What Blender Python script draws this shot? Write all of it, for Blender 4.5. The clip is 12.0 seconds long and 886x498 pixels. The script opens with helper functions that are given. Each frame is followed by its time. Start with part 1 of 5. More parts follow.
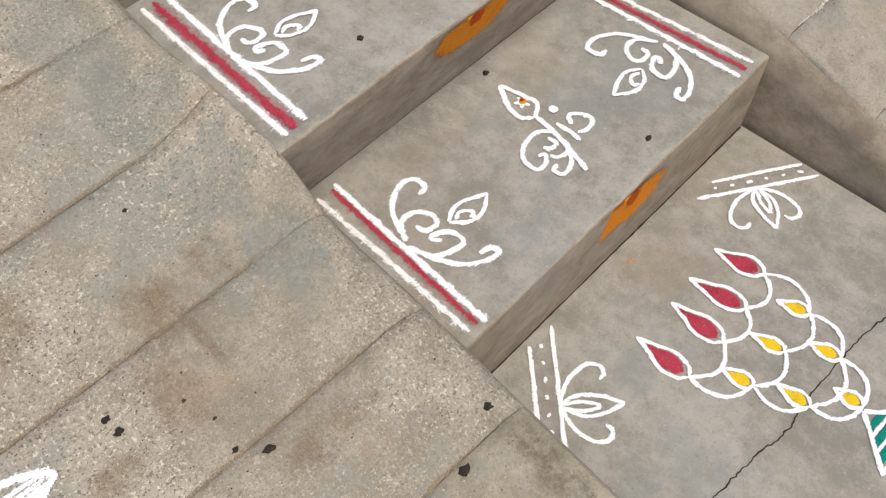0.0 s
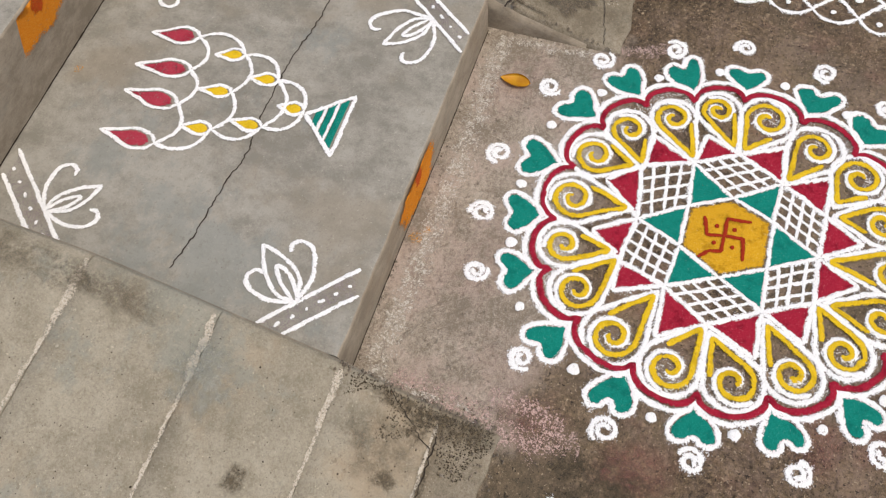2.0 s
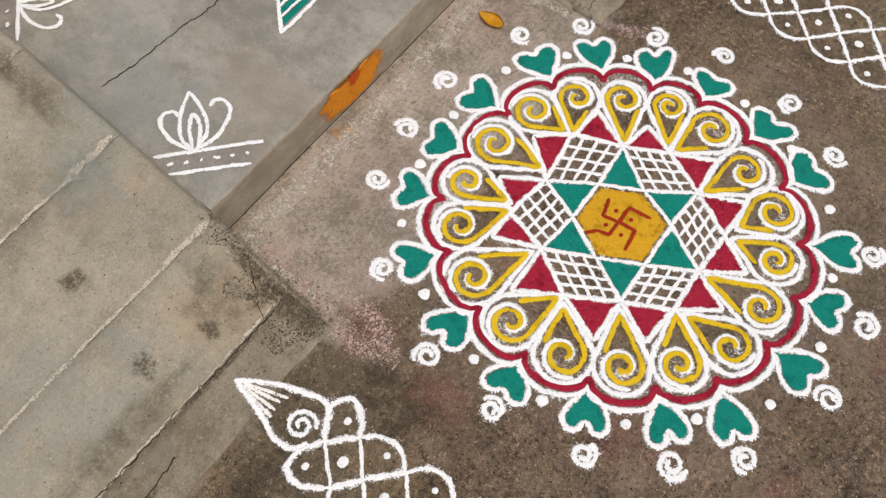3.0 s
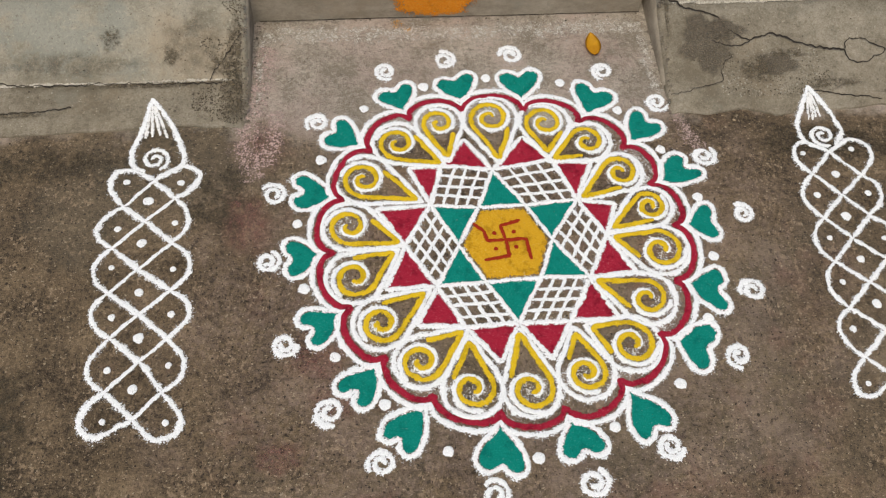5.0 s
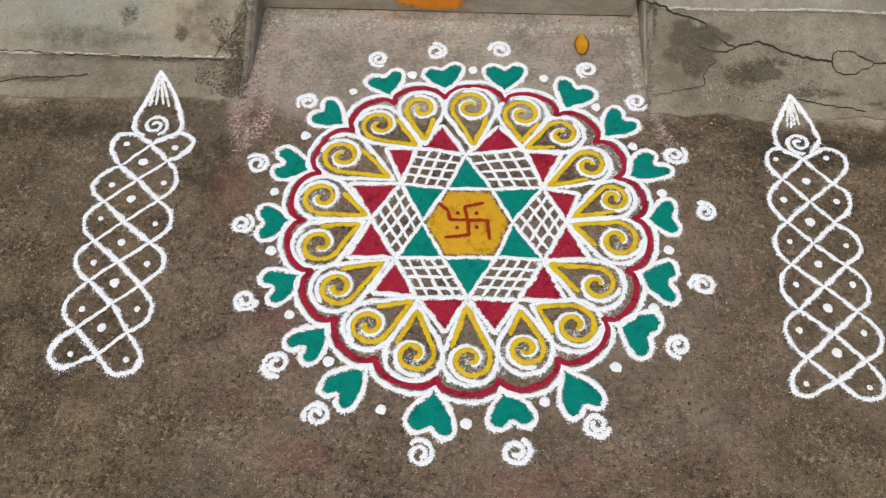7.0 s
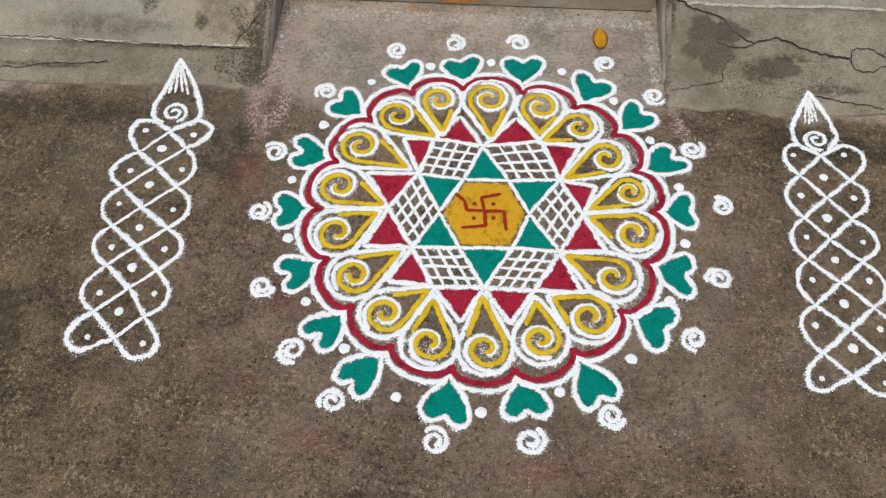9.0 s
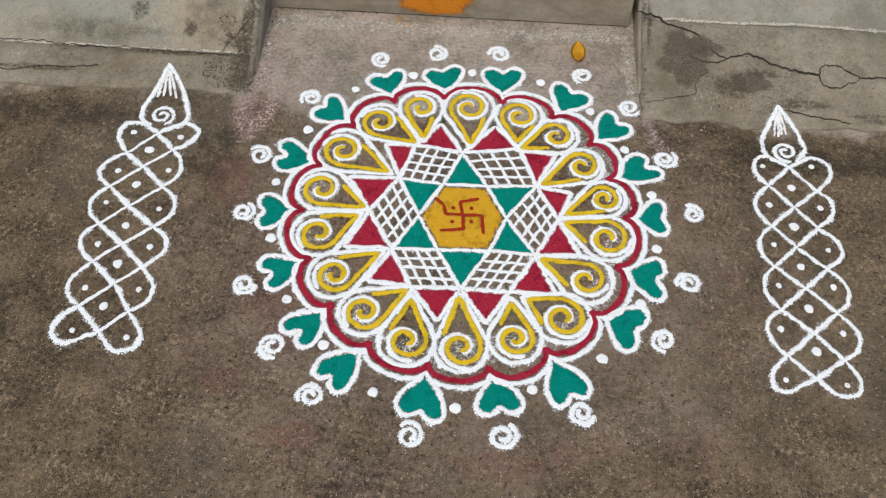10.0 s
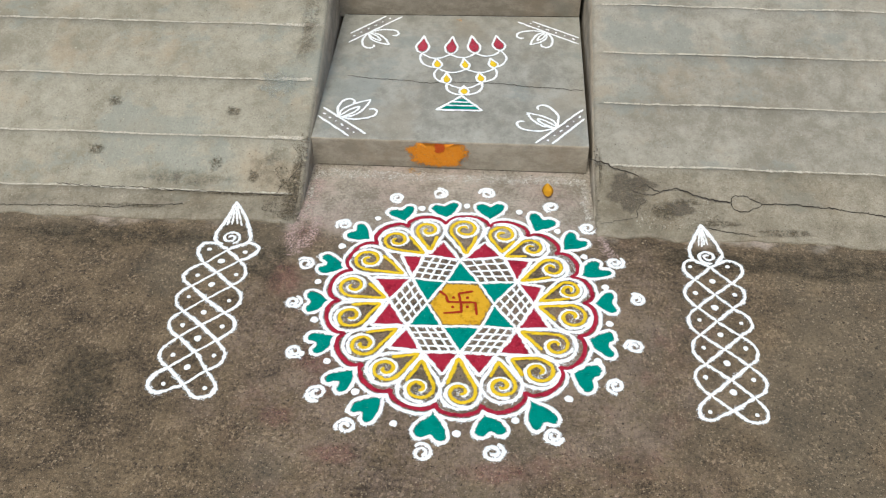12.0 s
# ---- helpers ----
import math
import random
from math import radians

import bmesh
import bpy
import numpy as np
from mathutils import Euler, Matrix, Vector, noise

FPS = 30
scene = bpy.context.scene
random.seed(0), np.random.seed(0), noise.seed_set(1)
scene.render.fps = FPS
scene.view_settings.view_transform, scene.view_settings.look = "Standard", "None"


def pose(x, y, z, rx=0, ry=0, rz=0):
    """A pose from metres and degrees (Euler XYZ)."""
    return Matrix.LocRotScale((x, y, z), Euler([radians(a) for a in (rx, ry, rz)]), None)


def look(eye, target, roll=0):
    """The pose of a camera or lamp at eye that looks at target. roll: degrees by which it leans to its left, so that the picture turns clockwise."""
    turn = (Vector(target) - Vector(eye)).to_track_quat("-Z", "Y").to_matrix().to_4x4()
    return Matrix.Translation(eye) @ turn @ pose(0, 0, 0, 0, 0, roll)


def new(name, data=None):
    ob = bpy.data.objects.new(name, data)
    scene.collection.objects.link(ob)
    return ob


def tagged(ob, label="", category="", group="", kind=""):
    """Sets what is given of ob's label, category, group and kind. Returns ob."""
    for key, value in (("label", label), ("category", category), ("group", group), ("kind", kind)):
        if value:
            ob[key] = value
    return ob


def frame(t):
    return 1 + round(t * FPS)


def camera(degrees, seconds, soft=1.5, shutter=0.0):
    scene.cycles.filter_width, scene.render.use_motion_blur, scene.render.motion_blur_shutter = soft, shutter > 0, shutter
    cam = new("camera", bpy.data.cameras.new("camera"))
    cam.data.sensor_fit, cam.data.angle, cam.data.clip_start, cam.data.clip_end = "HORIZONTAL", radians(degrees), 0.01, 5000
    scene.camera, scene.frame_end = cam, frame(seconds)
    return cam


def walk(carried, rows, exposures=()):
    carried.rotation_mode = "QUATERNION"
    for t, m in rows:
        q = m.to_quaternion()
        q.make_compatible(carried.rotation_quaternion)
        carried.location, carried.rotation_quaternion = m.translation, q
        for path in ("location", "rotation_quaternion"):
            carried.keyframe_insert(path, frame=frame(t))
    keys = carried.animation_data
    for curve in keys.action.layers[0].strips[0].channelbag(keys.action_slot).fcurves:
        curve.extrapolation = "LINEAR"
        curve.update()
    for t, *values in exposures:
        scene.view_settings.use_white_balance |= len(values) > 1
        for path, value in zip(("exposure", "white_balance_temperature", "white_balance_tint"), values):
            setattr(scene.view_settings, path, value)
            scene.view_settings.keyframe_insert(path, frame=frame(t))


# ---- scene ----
cam = camera(49.2, 12.0, soft=1.15)
PATH = [
    (0, (-0.923, 0.692, 1.511), (-0.17, 1.575, -0.118), -4.9),
    (0.5, (-0.894, 0.598, 1.489), (-0.074, 1.312, -0.202), -7.9),
    (1, (-0.944, 0.424, 1.474), (-0.08, 1.01, -0.232), -4.4),
    (1.5, (-0.983, 0.223, 1.499), (-0.059, 0.663, -0.228), -1.4),
    (2, (-0.957, 0.156, 1.472), (-0.021, 0.512, -0.279), -2.8),
    (2.5, (-0.915, 0.010, 1.470), (-0.003, 0.364, -0.298), 1.3),
    (3, (-0.850, -0.212, 1.518), (-0.110, 0.292, -0.301), 3.5),
    (3.2, (-0.820, -0.308, 1.465), (-0.065, 0.253, -0.309), 2.7),
    (4.8, (-0.285, -0.858, 1.472), (-0.102, 0.144, -0.245), 4.5),
    (5, (-0.229, -0.864, 1.467), (-0.089, 0.131, -0.257), 4.5),
    (5.5, (-0.083, -0.939, 1.475), (-0.01, 0.097, -0.235), 3.6),
    (6, (0.002, -1.0, 1.495), (-0.057, 0.071, -0.194), -0.4),
    (6.5, (0.02, -1.005, 1.491), (-0.042, 0.061, -0.2), -0.4),
    (7, (0.02, -0.993, 1.491), (-0.049, 0.06, -0.207), -1.3),
    (7.5, (0.002, -1.012, 1.484), (-0.095, 0.046, -0.21), -2.2),
    (7.7, (0.009, -1.021, 1.483), (-0.109, 0.026, -0.217), -3.1),
    (9.3, (0.003, -1.015, 1.481), (-0.074, 0.044, -0.214), -0.6),
    (9.5, (0.013, -1.026, 1.476), (-0.062, 0.034, -0.219), -0.3),
    (10, (0.024, -1.072, 1.503), (-0.036, 0.026, -0.168), 1.0),
    (10.5, (-0.007, -1.225, 1.554), (-0.068, -0.021, -0.041), 1.0),
    (11, (-0.025, -1.413, 1.669), (-0.027, -0.133, 0.133), 1.8),
    (11.5, (0.036, -1.595, 1.722), (-0.012, -0.193, 0.296), 0.3),
    (12, (0.068, -1.671, 1.743), (-0.028, -0.214, 0.377), -0.2),
]
EXPOSURES = [(0, 0.57, 6600, 12), (1.0, 0.56, 6600, 12), (2.0, 0.36, 6680, 12), (2.5, 0.31, 6780, 12), (5.0, 0.21, 6650, 8), (7.0, 0.21, 6420, 8), (9.5, 0.20, 6300, 7), (10.5, 0.22, 6250, 7), (11.0, 0.39, 6220, 6), (12.0, 0.57, 6150, 4)]
walk(cam, [(t, look(eye, target, roll)) for t, eye, target, roll in PATH], EXPOSURES)

# ---- world and light ----
world = bpy.data.worlds.new("world")
scene.world = world
world.use_nodes = True
wn = world.node_tree
sky = wn.nodes.new("ShaderNodeTexSky")
sky.sky_type = "NISHITA"
sky.sun_disc = False
SUN_UP, SUN_ROUND = 62.0, 200.0
sky.sun_elevation, sky.sun_rotation = radians(SUN_UP), radians(SUN_ROUND)
sky.air_density, sky.dust_density, sky.ozone_density = 1.0, 4.0, 1.0
wn.links.new(sky.outputs[0], wn.nodes["Background"].inputs[0])
wn.nodes["Background"].inputs[1].default_value = 0.12
sun = new("sun", bpy.data.lights.new("sun", "SUN"))
sun.data.energy, sun.data.angle, sun.data.color = 1.5, radians(25), (1.0, 0.95, 0.81)
sun.matrix_world = look((0, 0, 8), (0.9, 2.4, 0))


# ---- materials ----
def shader(name):
    m = bpy.data.materials.new(name)
    m.use_nodes = True
    nt = m.node_tree
    return m, nt, nt.nodes["Principled BSDF"]


def add(nt, kind, **values):
    n = nt.nodes.new(kind)
    for key, value in values.items():
        n.inputs[key].default_value = value
    return n


def noise_at(nt, coords, scale, detail=4.0, rough=0.6, stretch=None):
    src = coords
    if stretch:
        mp = nt.nodes.new("ShaderNodeMapping")
        mp.inputs["Scale"].default_value = stretch
        nt.links.new(coords, mp.inputs["Vector"])
        src = mp.outputs[0]
    n = add(nt, "ShaderNodeTexNoise", Scale=scale, Detail=detail, Roughness=rough)
    nt.links.new(src, n.inputs["Vector"])
    return n.outputs["Fac"]


def ramp_of(nt, fac, lo, hi):
    n = nt.nodes.new("ShaderNodeMapRange")
    n.interpolation_type = "SMOOTHSTEP"
    n.inputs["From Min"].default_value, n.inputs["From Max"].default_value = lo, hi
    nt.links.new(fac, n.inputs["Value"])
    return n.outputs["Result"]


def math_of(nt, op, a, b):
    n = nt.nodes.new("ShaderNodeMath")
    n.operation = op
    for i, v in enumerate((a, b)):
        if isinstance(v, (int, float)):
            n.inputs[i].default_value = v
        else:
            nt.links.new(v, n.inputs[i])
    return n.outputs[0]


def mixed(nt, fac, a, b, blend="MIX"):
    n = nt.nodes.new("ShaderNodeMix")
    n.data_type, n.blend_type = "RGBA", blend
    if isinstance(fac, (int, float)):
        n.inputs[0].default_value = fac
    else:
        nt.links.new(fac, n.inputs[0])
    for i, v in ((6, a), (7, b)):
        if isinstance(v, tuple):
            n.inputs[i].default_value = (*v, 1)
        else:
            nt.links.new(v, n.inputs[i])
    return n.outputs[2]


def coords_of(nt):
    return nt.nodes.new("ShaderNodeTexCoord").outputs["Object"]


def relief(nt, bsdf, heights, strength=0.6, distance=0.002):
    total = None
    for h, k in heights:
        v = math_of(nt, "MULTIPLY", h, k)
        total = v if total is None else math_of(nt, "ADD", total, v)
    b = nt.nodes.new("ShaderNodeBump")
    b.inputs["Strength"].default_value, b.inputs["Distance"].default_value = strength, distance
    nt.links.new(total, b.inputs["Height"])
    nt.links.new(b.outputs[0], bsdf.inputs["Normal"])


def weighted(nt, pairs, lo, hi):
    """A weighted sum of noises, spread out between lo and hi."""
    total = None
    for v, k in pairs:
        t = math_of(nt, "MULTIPLY", v, k)
        total = t if total is None else math_of(nt, "ADD", total, t)
    n = nt.nodes.new("ShaderNodeMapRange")
    n.inputs["From Min"].default_value, n.inputs["From Max"].default_value = lo, hi
    nt.links.new(total, n.inputs["Value"])
    return n.outputs["Result"]


def concrete(name, base, light, dark, warm, cool, stretch=None, grain=0.4, rough=0.85, relief_by=1.0, sandy=0.0):
    """Cement: sandy grain over clouds, with tan and cool blots, dark flecks and pale grains."""
    m, nt, bsdf = shader(name)
    co = coords_of(nt)
    cloud = noise_at(nt, co, 3.2, 6.0, 0.65, stretch)
    mottle = noise_at(nt, co, 17.0, 6.0, 0.72, stretch)
    sand = noise_at(nt, co, 120.0, 4.0, 0.75)
    fine = noise_at(nt, co, 330.0, 3.0, 0.8)
    tone = weighted(nt, ((cloud, 0.30), (mottle, 0.70 - grain), (sand, grain * 0.55), (fine, grain * 0.45)), 0.44, 0.56)
    col = mixed(nt, tone, base, light)
    tan = noise_at(nt, co, 4.3, 7.0, 0.7)
    col = mixed(nt, math_of(nt, "MULTIPLY", ramp_of(nt, tan, 0.50, 0.66), 0.55), col, warm)
    grey = noise_at(nt, co, 2.6, 7.0, 0.74, (1.0, 1.3, 1.0))
    col = mixed(nt, math_of(nt, "MULTIPLY", ramp_of(nt, grey, 0.52, 0.60), 0.6), col, cool)
    fleck = noise_at(nt, co, 95.0, 5.0, 0.75)
    fk = math_of(nt, "MULTIPLY", ramp_of(nt, fleck, 0.63, 0.69), ramp_of(nt, mottle, 0.42, 0.58))
    col = mixed(nt, math_of(nt, "MULTIPLY", fk, min(1.0, grain * 1.9)), col, dark)
    pale = noise_at(nt, co, 150.0, 3.0, 0.7, (1.0, 1.0, 1.7))
    col = mixed(nt, math_of(nt, "MULTIPLY", ramp_of(nt, pale, 0.65, 0.70), grain * 1.2), col, tuple(min(0.7, c * 1.6) for c in light))
    col = mixed(nt, math_of(nt, "MULTIPLY", ramp_of(nt, sand, 0.54, 0.68), grain * 1.1), col, dark)
    bare = ramp_of(nt, cloud, 0.36, 0.56)
    grains = noise_at(nt, co, 185.0, 2.0, 0.6, (1.0, 1.15, 1.0))
    husk = noise_at(nt, co, 160.0, 2.0, 0.6, (1.2, 1.0, 1.4))
    col = mixed(nt, math_of(nt, "MULTIPLY", math_of(nt, "MULTIPLY", bare, ramp_of(nt, husk, 0.57, 0.66)), sandy), col, tuple(min(0.75, c * 1.45) for c in light))
    col = mixed(nt, math_of(nt, "MULTIPLY", math_of(nt, "MULTIPLY", bare, ramp_of(nt, grains, 0.57, 0.65)), sandy), col, tuple(0.45 * c + 0.3 * d for c, d in zip(base, dark)))
    nt.links.new(col, bsdf.inputs["Base Color"])
    bsdf.inputs["Roughness"].default_value = rough
    bsdf.inputs["Specular IOR Level"].default_value = 0.3
    relief(nt, bsdf, ((mottle, 0.7), (sand, 1.2 * grain), (fine, 0.9 * grain), (fk, -0.6 * grain), (husk, 0.9 * sandy), (grains, -0.9 * sandy)), 0.6 * relief_by, 0.004)
    return m


def ground_concrete():
    """Brown trodden ground with a paler cement wash along the foot of the steps, and faint pink powder."""
    m, nt, bsdf = shader("trodden_ground")
    co = coords_of(nt)
    sep = nt.nodes.new("ShaderNodeSeparateXYZ")
    nt.links.new(co, sep.inputs[0])
    x, y = sep.outputs["X"], sep.outputs["Y"]
    cloud = noise_at(nt, co, 4.0, 6.0, 0.65)
    mid = noise_at(nt, co, 30.0, 5.0, 0.7)
    fine = noise_at(nt, co, 190.0, 3.0, 0.75)
    grit = noise_at(nt, co, 420.0, 2.0, 0.7)
    big = noise_at(nt, co, 1.6, 4.0, 0.6)
    edge = noise_at(nt, co, 9.0, 5.0, 0.6)
    mottle = noise_at(nt, co, 14.0, 6.0, 0.75)
    sand = noise_at(nt, co, 115.0, 4.0, 0.75)
    tone = weighted(nt, ((cloud, 0.18), (big, 0.08), (mottle, 0.26), (sand, 0.28), (grit, 0.20)), 0.43, 0.575)
    col = mixed(nt, tone, (0.021, 0.0130, 0.0055), (0.198, 0.140, 0.080))
    col = mixed(nt, math_of(nt, "MULTIPLY", ramp_of(nt, big, 0.48, 0.6), 0.35), col, (0.10, 0.086, 0.06))
    pits = noise_at(nt, co, 62.0, 5.0, 0.75)
    pit = math_of(nt, "MULTIPLY", ramp_of(nt, pits, 0.585, 0.625), ramp_of(nt, mottle, 0.42, 0.54))
    col = mixed(nt, math_of(nt, "MULTIPLY", pit, 0.75), col, (0.016, 0.010, 0.006))
    tan = noise_at(nt, co, 11.0, 5.0, 0.7, (1.0, 1.4, 1.0))
    chip = noise_at(nt, co, 88.0, 4.0, 0.7, (1.3, 1.0, 1.6))
    col = mixed(nt, math_of(nt, "MULTIPLY", math_of(nt, "MULTIPLY", ramp_of(nt, tan, 0.46, 0.60), ramp_of(nt, chip, 0.52, 0.62)), 0.7), col, (0.30, 0.215, 0.135))
    stone = noise_at(nt, co, 105.0, 3.0, 0.7)
    col = mixed(nt, math_of(nt, "MULTIPLY", ramp_of(nt, stone, 0.65, 0.70), 0.75), col, (0.36, 0.29, 0.20))
    # pink powder trodden in round the drawing
    pink = noise_at(nt, co, 7.0, 5.0, 0.7)
    wx = math_of(nt, "ADD", x, -0.02)
    wy = math_of(nt, "ADD", y, 0.14)
    away = math_of(nt, "SQRT", math_of(nt, "ADD", math_of(nt, "MULTIPLY", wx, wx), math_of(nt, "MULTIPLY", wy, wy)), 0.0)
    ragged = math_of(nt, "ADD", away, math_of(nt, "MULTIPLY", math_of(nt, "SUBTRACT", pink, 0.5), -0.9))
    near = ramp_of(nt, ragged, 0.72, 0.36)
    speck = noise_at(nt, co, 85.0, 5.0, 0.8)
    col = mixed(nt, math_of(nt, "MULTIPLY", math_of(nt, "MULTIPLY", near, weighted(nt, ((speck, 0.6), (edge, 0.4)), 0.44, 0.60)), 0.5), col, (0.265, 0.19, 0.15))
    spill = noise_at(nt, co, 5.5, 4.0, 0.7, (1.0, 1.0, 2.3))
    col = mixed(nt, math_of(nt, "MULTIPLY", math_of(nt, "MULTIPLY", near, ramp_of(nt, spill, 0.52, 0.68)), 0.3), col, (0.19, 0.085, 0.065))
    hole = noise_at(nt, co, 150.0, 2.0, 0.6)
    col = mixed(nt, math_of(nt, "MULTIPLY", ramp_of(nt, hole, 0.655, 0.675), 0.9), col, (0.014, 0.010, 0.006))
    bright = noise_at(nt, co, 170.0, 2.0, 0.6, (1.0, 1.2, 2.0))
    col = mixed(nt, math_of(nt, "MULTIPLY", ramp_of(nt, bright, 0.665, 0.69), 0.8), col, (0.36, 0.29, 0.20))
    # cement wash
    wash = mixed(nt, weighted(nt, ((cloud, 0.25), (mottle, 0.3), (sand, 0.25), (grit, 0.2)), 0.445, 0.555), (0.185, 0.152, 0.115), (0.405, 0.352, 0.285))
    wash = mixed(nt, math_of(nt, "MULTIPLY", ramp_of(nt, pits, 0.60, 0.66), 0.6), wash, (0.09, 0.07, 0.05))
    wash = mixed(nt, math_of(nt, "MULTIPLY", ramp_of(nt, pink, 0.45, 0.6), 0.35), wash, (0.34, 0.235, 0.20))
    ax = math_of(nt, "ABSOLUTE", math_of(nt, "ADD", x, 0.06), 0.0)
    between = ramp_of(nt, ax, 0.42, 0.30)
    line = math_of(nt, "ADD", y, math_of(nt, "MULTIPLY", math_of(nt, "SUBTRACT", edge, 0.5), 0.22))
    front = math_of(nt, "SUBTRACT", line, math_of(nt, "MULTIPLY", between, -0.03))
    fac = ramp_of(nt, front, 0.235, 0.30)
    fac = math_of(nt, "MULTIPLY", fac, math_of(nt, "MULTIPLY", ramp_of(nt, y, 0.9, 0.6), ramp_of(nt, math_of(nt, "ABSOLUTE", x, 0.0), 3.2, 2.6)))
    col = mixed(nt, fac, col, wash)
    nt.links.new(col, bsdf.inputs["Base Color"])
    bsdf.inputs["Roughness"].default_value = 0.8
    bsdf.inputs["Specular IOR Level"].default_value = 0.35
    relief(nt, bsdf, ((mottle, 0.8), (sand, 0.7), (grit, 0.4), (pit, -0.6)), 0.8, 0.006)
    return m


def powder(name, colour, pale, thin=0.55, clotted=0.0):
    """Dry chalk powder, sparse towards the rim of each stroke; the rim attribute is 0 in the middle and 1 at the edge."""
    m, nt, bsdf = shader(name)
    co = coords_of(nt)
    fine = noise_at(nt, co, 480.0, 3.0, 0.75)
    mid = noise_at(nt, co, 70.0, 4.0, 0.7)
    col = mixed(nt, ramp_of(nt, fine, 0.35, 0.7), colour, pale)
    clot = noise_at(nt, co, 38.0, 5.0, 0.75)
    col = mixed(nt, math_of(nt, "MULTIPLY", ramp_of(nt, clot, 0.48, 0.66), clotted), col, tuple(c * 0.55 for c in colour))
    dusty = noise_at(nt, co, 240.0, 3.0, 0.8)
    col = mixed(nt, math_of(nt, "MULTIPLY", ramp_of(nt, dusty, 0.60, 0.72), clotted * 0.5), col, tuple(0.5 * c + 0.25 for c in pale))
    nt.links.new(col, bsdf.inputs["Base Color"])
    bsdf.inputs["Roughness"].default_value = 0.95
    bsdf.inputs["Specular IOR Level"].default_value = 0.1
    relief(nt, bsdf, ((fine, 1.0), (mid, 0.8)), 0.5, 0.002)
    at = nt.nodes.new("ShaderNodeAttribute")
    at.attribute_name = "rim"
    grain = noise_at(nt, co, 330.0, 3.0, 0.8)
    both = math_of(nt, "ADD", math_of(nt, "MULTIPLY", grain, 0.65), math_of(nt, "MULTIPLY", mid, 0.35))
    spread = nt.nodes.new("ShaderNodeMapRange")
    spread.inputs["From Min"].default_value, spread.inputs["From Max"].default_value = 0.33, 0.67
    nt.links.new(both, spread.inputs["Value"])
    hole = spread.outputs["Result"]
    need = nt.nodes.new("ShaderNodeMapRange")
    need.inputs["From Min"].default_value, need.inputs["From Max"].default_value = 0.25, 1.0
    need.inputs["To Min"].default_value, need.inputs["To Max"].default_value = thin * 0.42 - 0.12, 0.98
    nt.links.new(at.outputs["Fac"], need.inputs["Value"])
    alpha = ramp_of(nt, math_of(nt, "SUBTRACT", hole, need.outputs["Result"]), -0.07, 0.11)
    nt.links.new(alpha, bsdf.inputs["Alpha"])
    return m


def stain(name, colour, other, strength, scale=26.0, firm=0.15, even=0.0):
    """A stain soaked into the cement: soft at its rim, patchy inside."""
    m, nt, bsdf = shader(name)
    co = coords_of(nt)
    patchy = noise_at(nt, co, scale, 6.0, 0.75)
    fine = noise_at(nt, co, 160.0, 4.0, 0.75)
    nt.links.new(mixed(nt, ramp_of(nt, fine, 0.38, 0.62), colour, other), bsdf.inputs["Base Color"])
    bsdf.inputs["Roughness"].default_value = 0.85
    at = nt.nodes.new("ShaderNodeAttribute")
    at.attribute_name = "rim"
    inside = ramp_of(nt, at.outputs["Fac"], 1.0, firm)
    body = weighted(nt, ((patchy, 0.6), (fine, 0.4)), 0.42 - even, 0.58 - even * 0.5)
    nt.links.new(math_of(nt, "MULTIPLY", math_of(nt, "MULTIPLY", inside, body), strength), bsdf.inputs["Alpha"])
    return m


def plain(name, colour, rough=0.8, scale=90.0, other=None):
    m, nt, bsdf = shader(name)
    co = coords_of(nt)
    n = noise_at(nt, co, scale, 5.0, 0.7)
    col = mixed(nt, ramp_of(nt, n, 0.3, 0.7), colour, other or tuple(c * 0.6 for c in colour))
    nt.links.new(col, bsdf.inputs["Base Color"])
    bsdf.inputs["Roughness"].default_value = rough
    relief(nt, bsdf, ((n, 1.0),), 0.4, 0.001)
    return m


GROUND = ground_concrete()
RAMP = concrete("ramp_cement", (0.190, 0.168, 0.122), (0.325, 0.295, 0.23), (0.085, 0.07, 0.048), (0.290, 0.222, 0.145), (0.215, 0.222, 0.190), None, 0.40, sandy=0.16)
RAMP_BARE = concrete("sandy_ramp_cement", (0.205, 0.180, 0.135), (0.375, 0.34, 0.272), (0.085, 0.07, 0.048), (0.300, 0.225, 0.148), (0.225, 0.228, 0.196), None, 0.46, sandy=0.85)
# the right ramp has a slightly darker tone than the left
RAMP_R = concrete("right_ramp_cement", (0.178, 0.158, 0.122), (0.30, 0.275, 0.225), (0.085, 0.07, 0.048), (0.235, 0.188, 0.13), (0.20, 0.203, 0.176), None, 0.36, sandy=0.10)
FOOT = concrete("foot_cement", (0.135, 0.112, 0.076), (0.285, 0.25, 0.19), (0.05, 0.038, 0.024), (0.165, 0.125, 0.078), (0.185, 0.172, 0.135), None, 0.42, sandy=0.22)
TREAD = concrete("tread_cement", (0.186, 0.176, 0.148), (0.302, 0.287, 0.248), (0.10, 0.085, 0.062), (0.235, 0.202, 0.152), (0.205, 0.218, 0.202), (1.25, 0.95, 1.0), 0.30, 0.7, 0.6)
RISER = concrete("riser_cement", (0.215, 0.180, 0.133), (0.335, 0.288, 0.222), (0.09, 0.068, 0.046), (0.245, 0.190, 0.130), (0.225, 0.208, 0.168), (0.8, 1.0, 1.3), 0.2, 0.85, 0.7)
GAP = plain("joint_mortar", (0.42, 0.385, 0.315), 0.95, 6.0, (0.20, 0.17, 0.122))
MORTAR = powder("crumbly_mortar", (0.37, 0.325, 0.255), (0.54, 0.50, 0.425), 1.1)
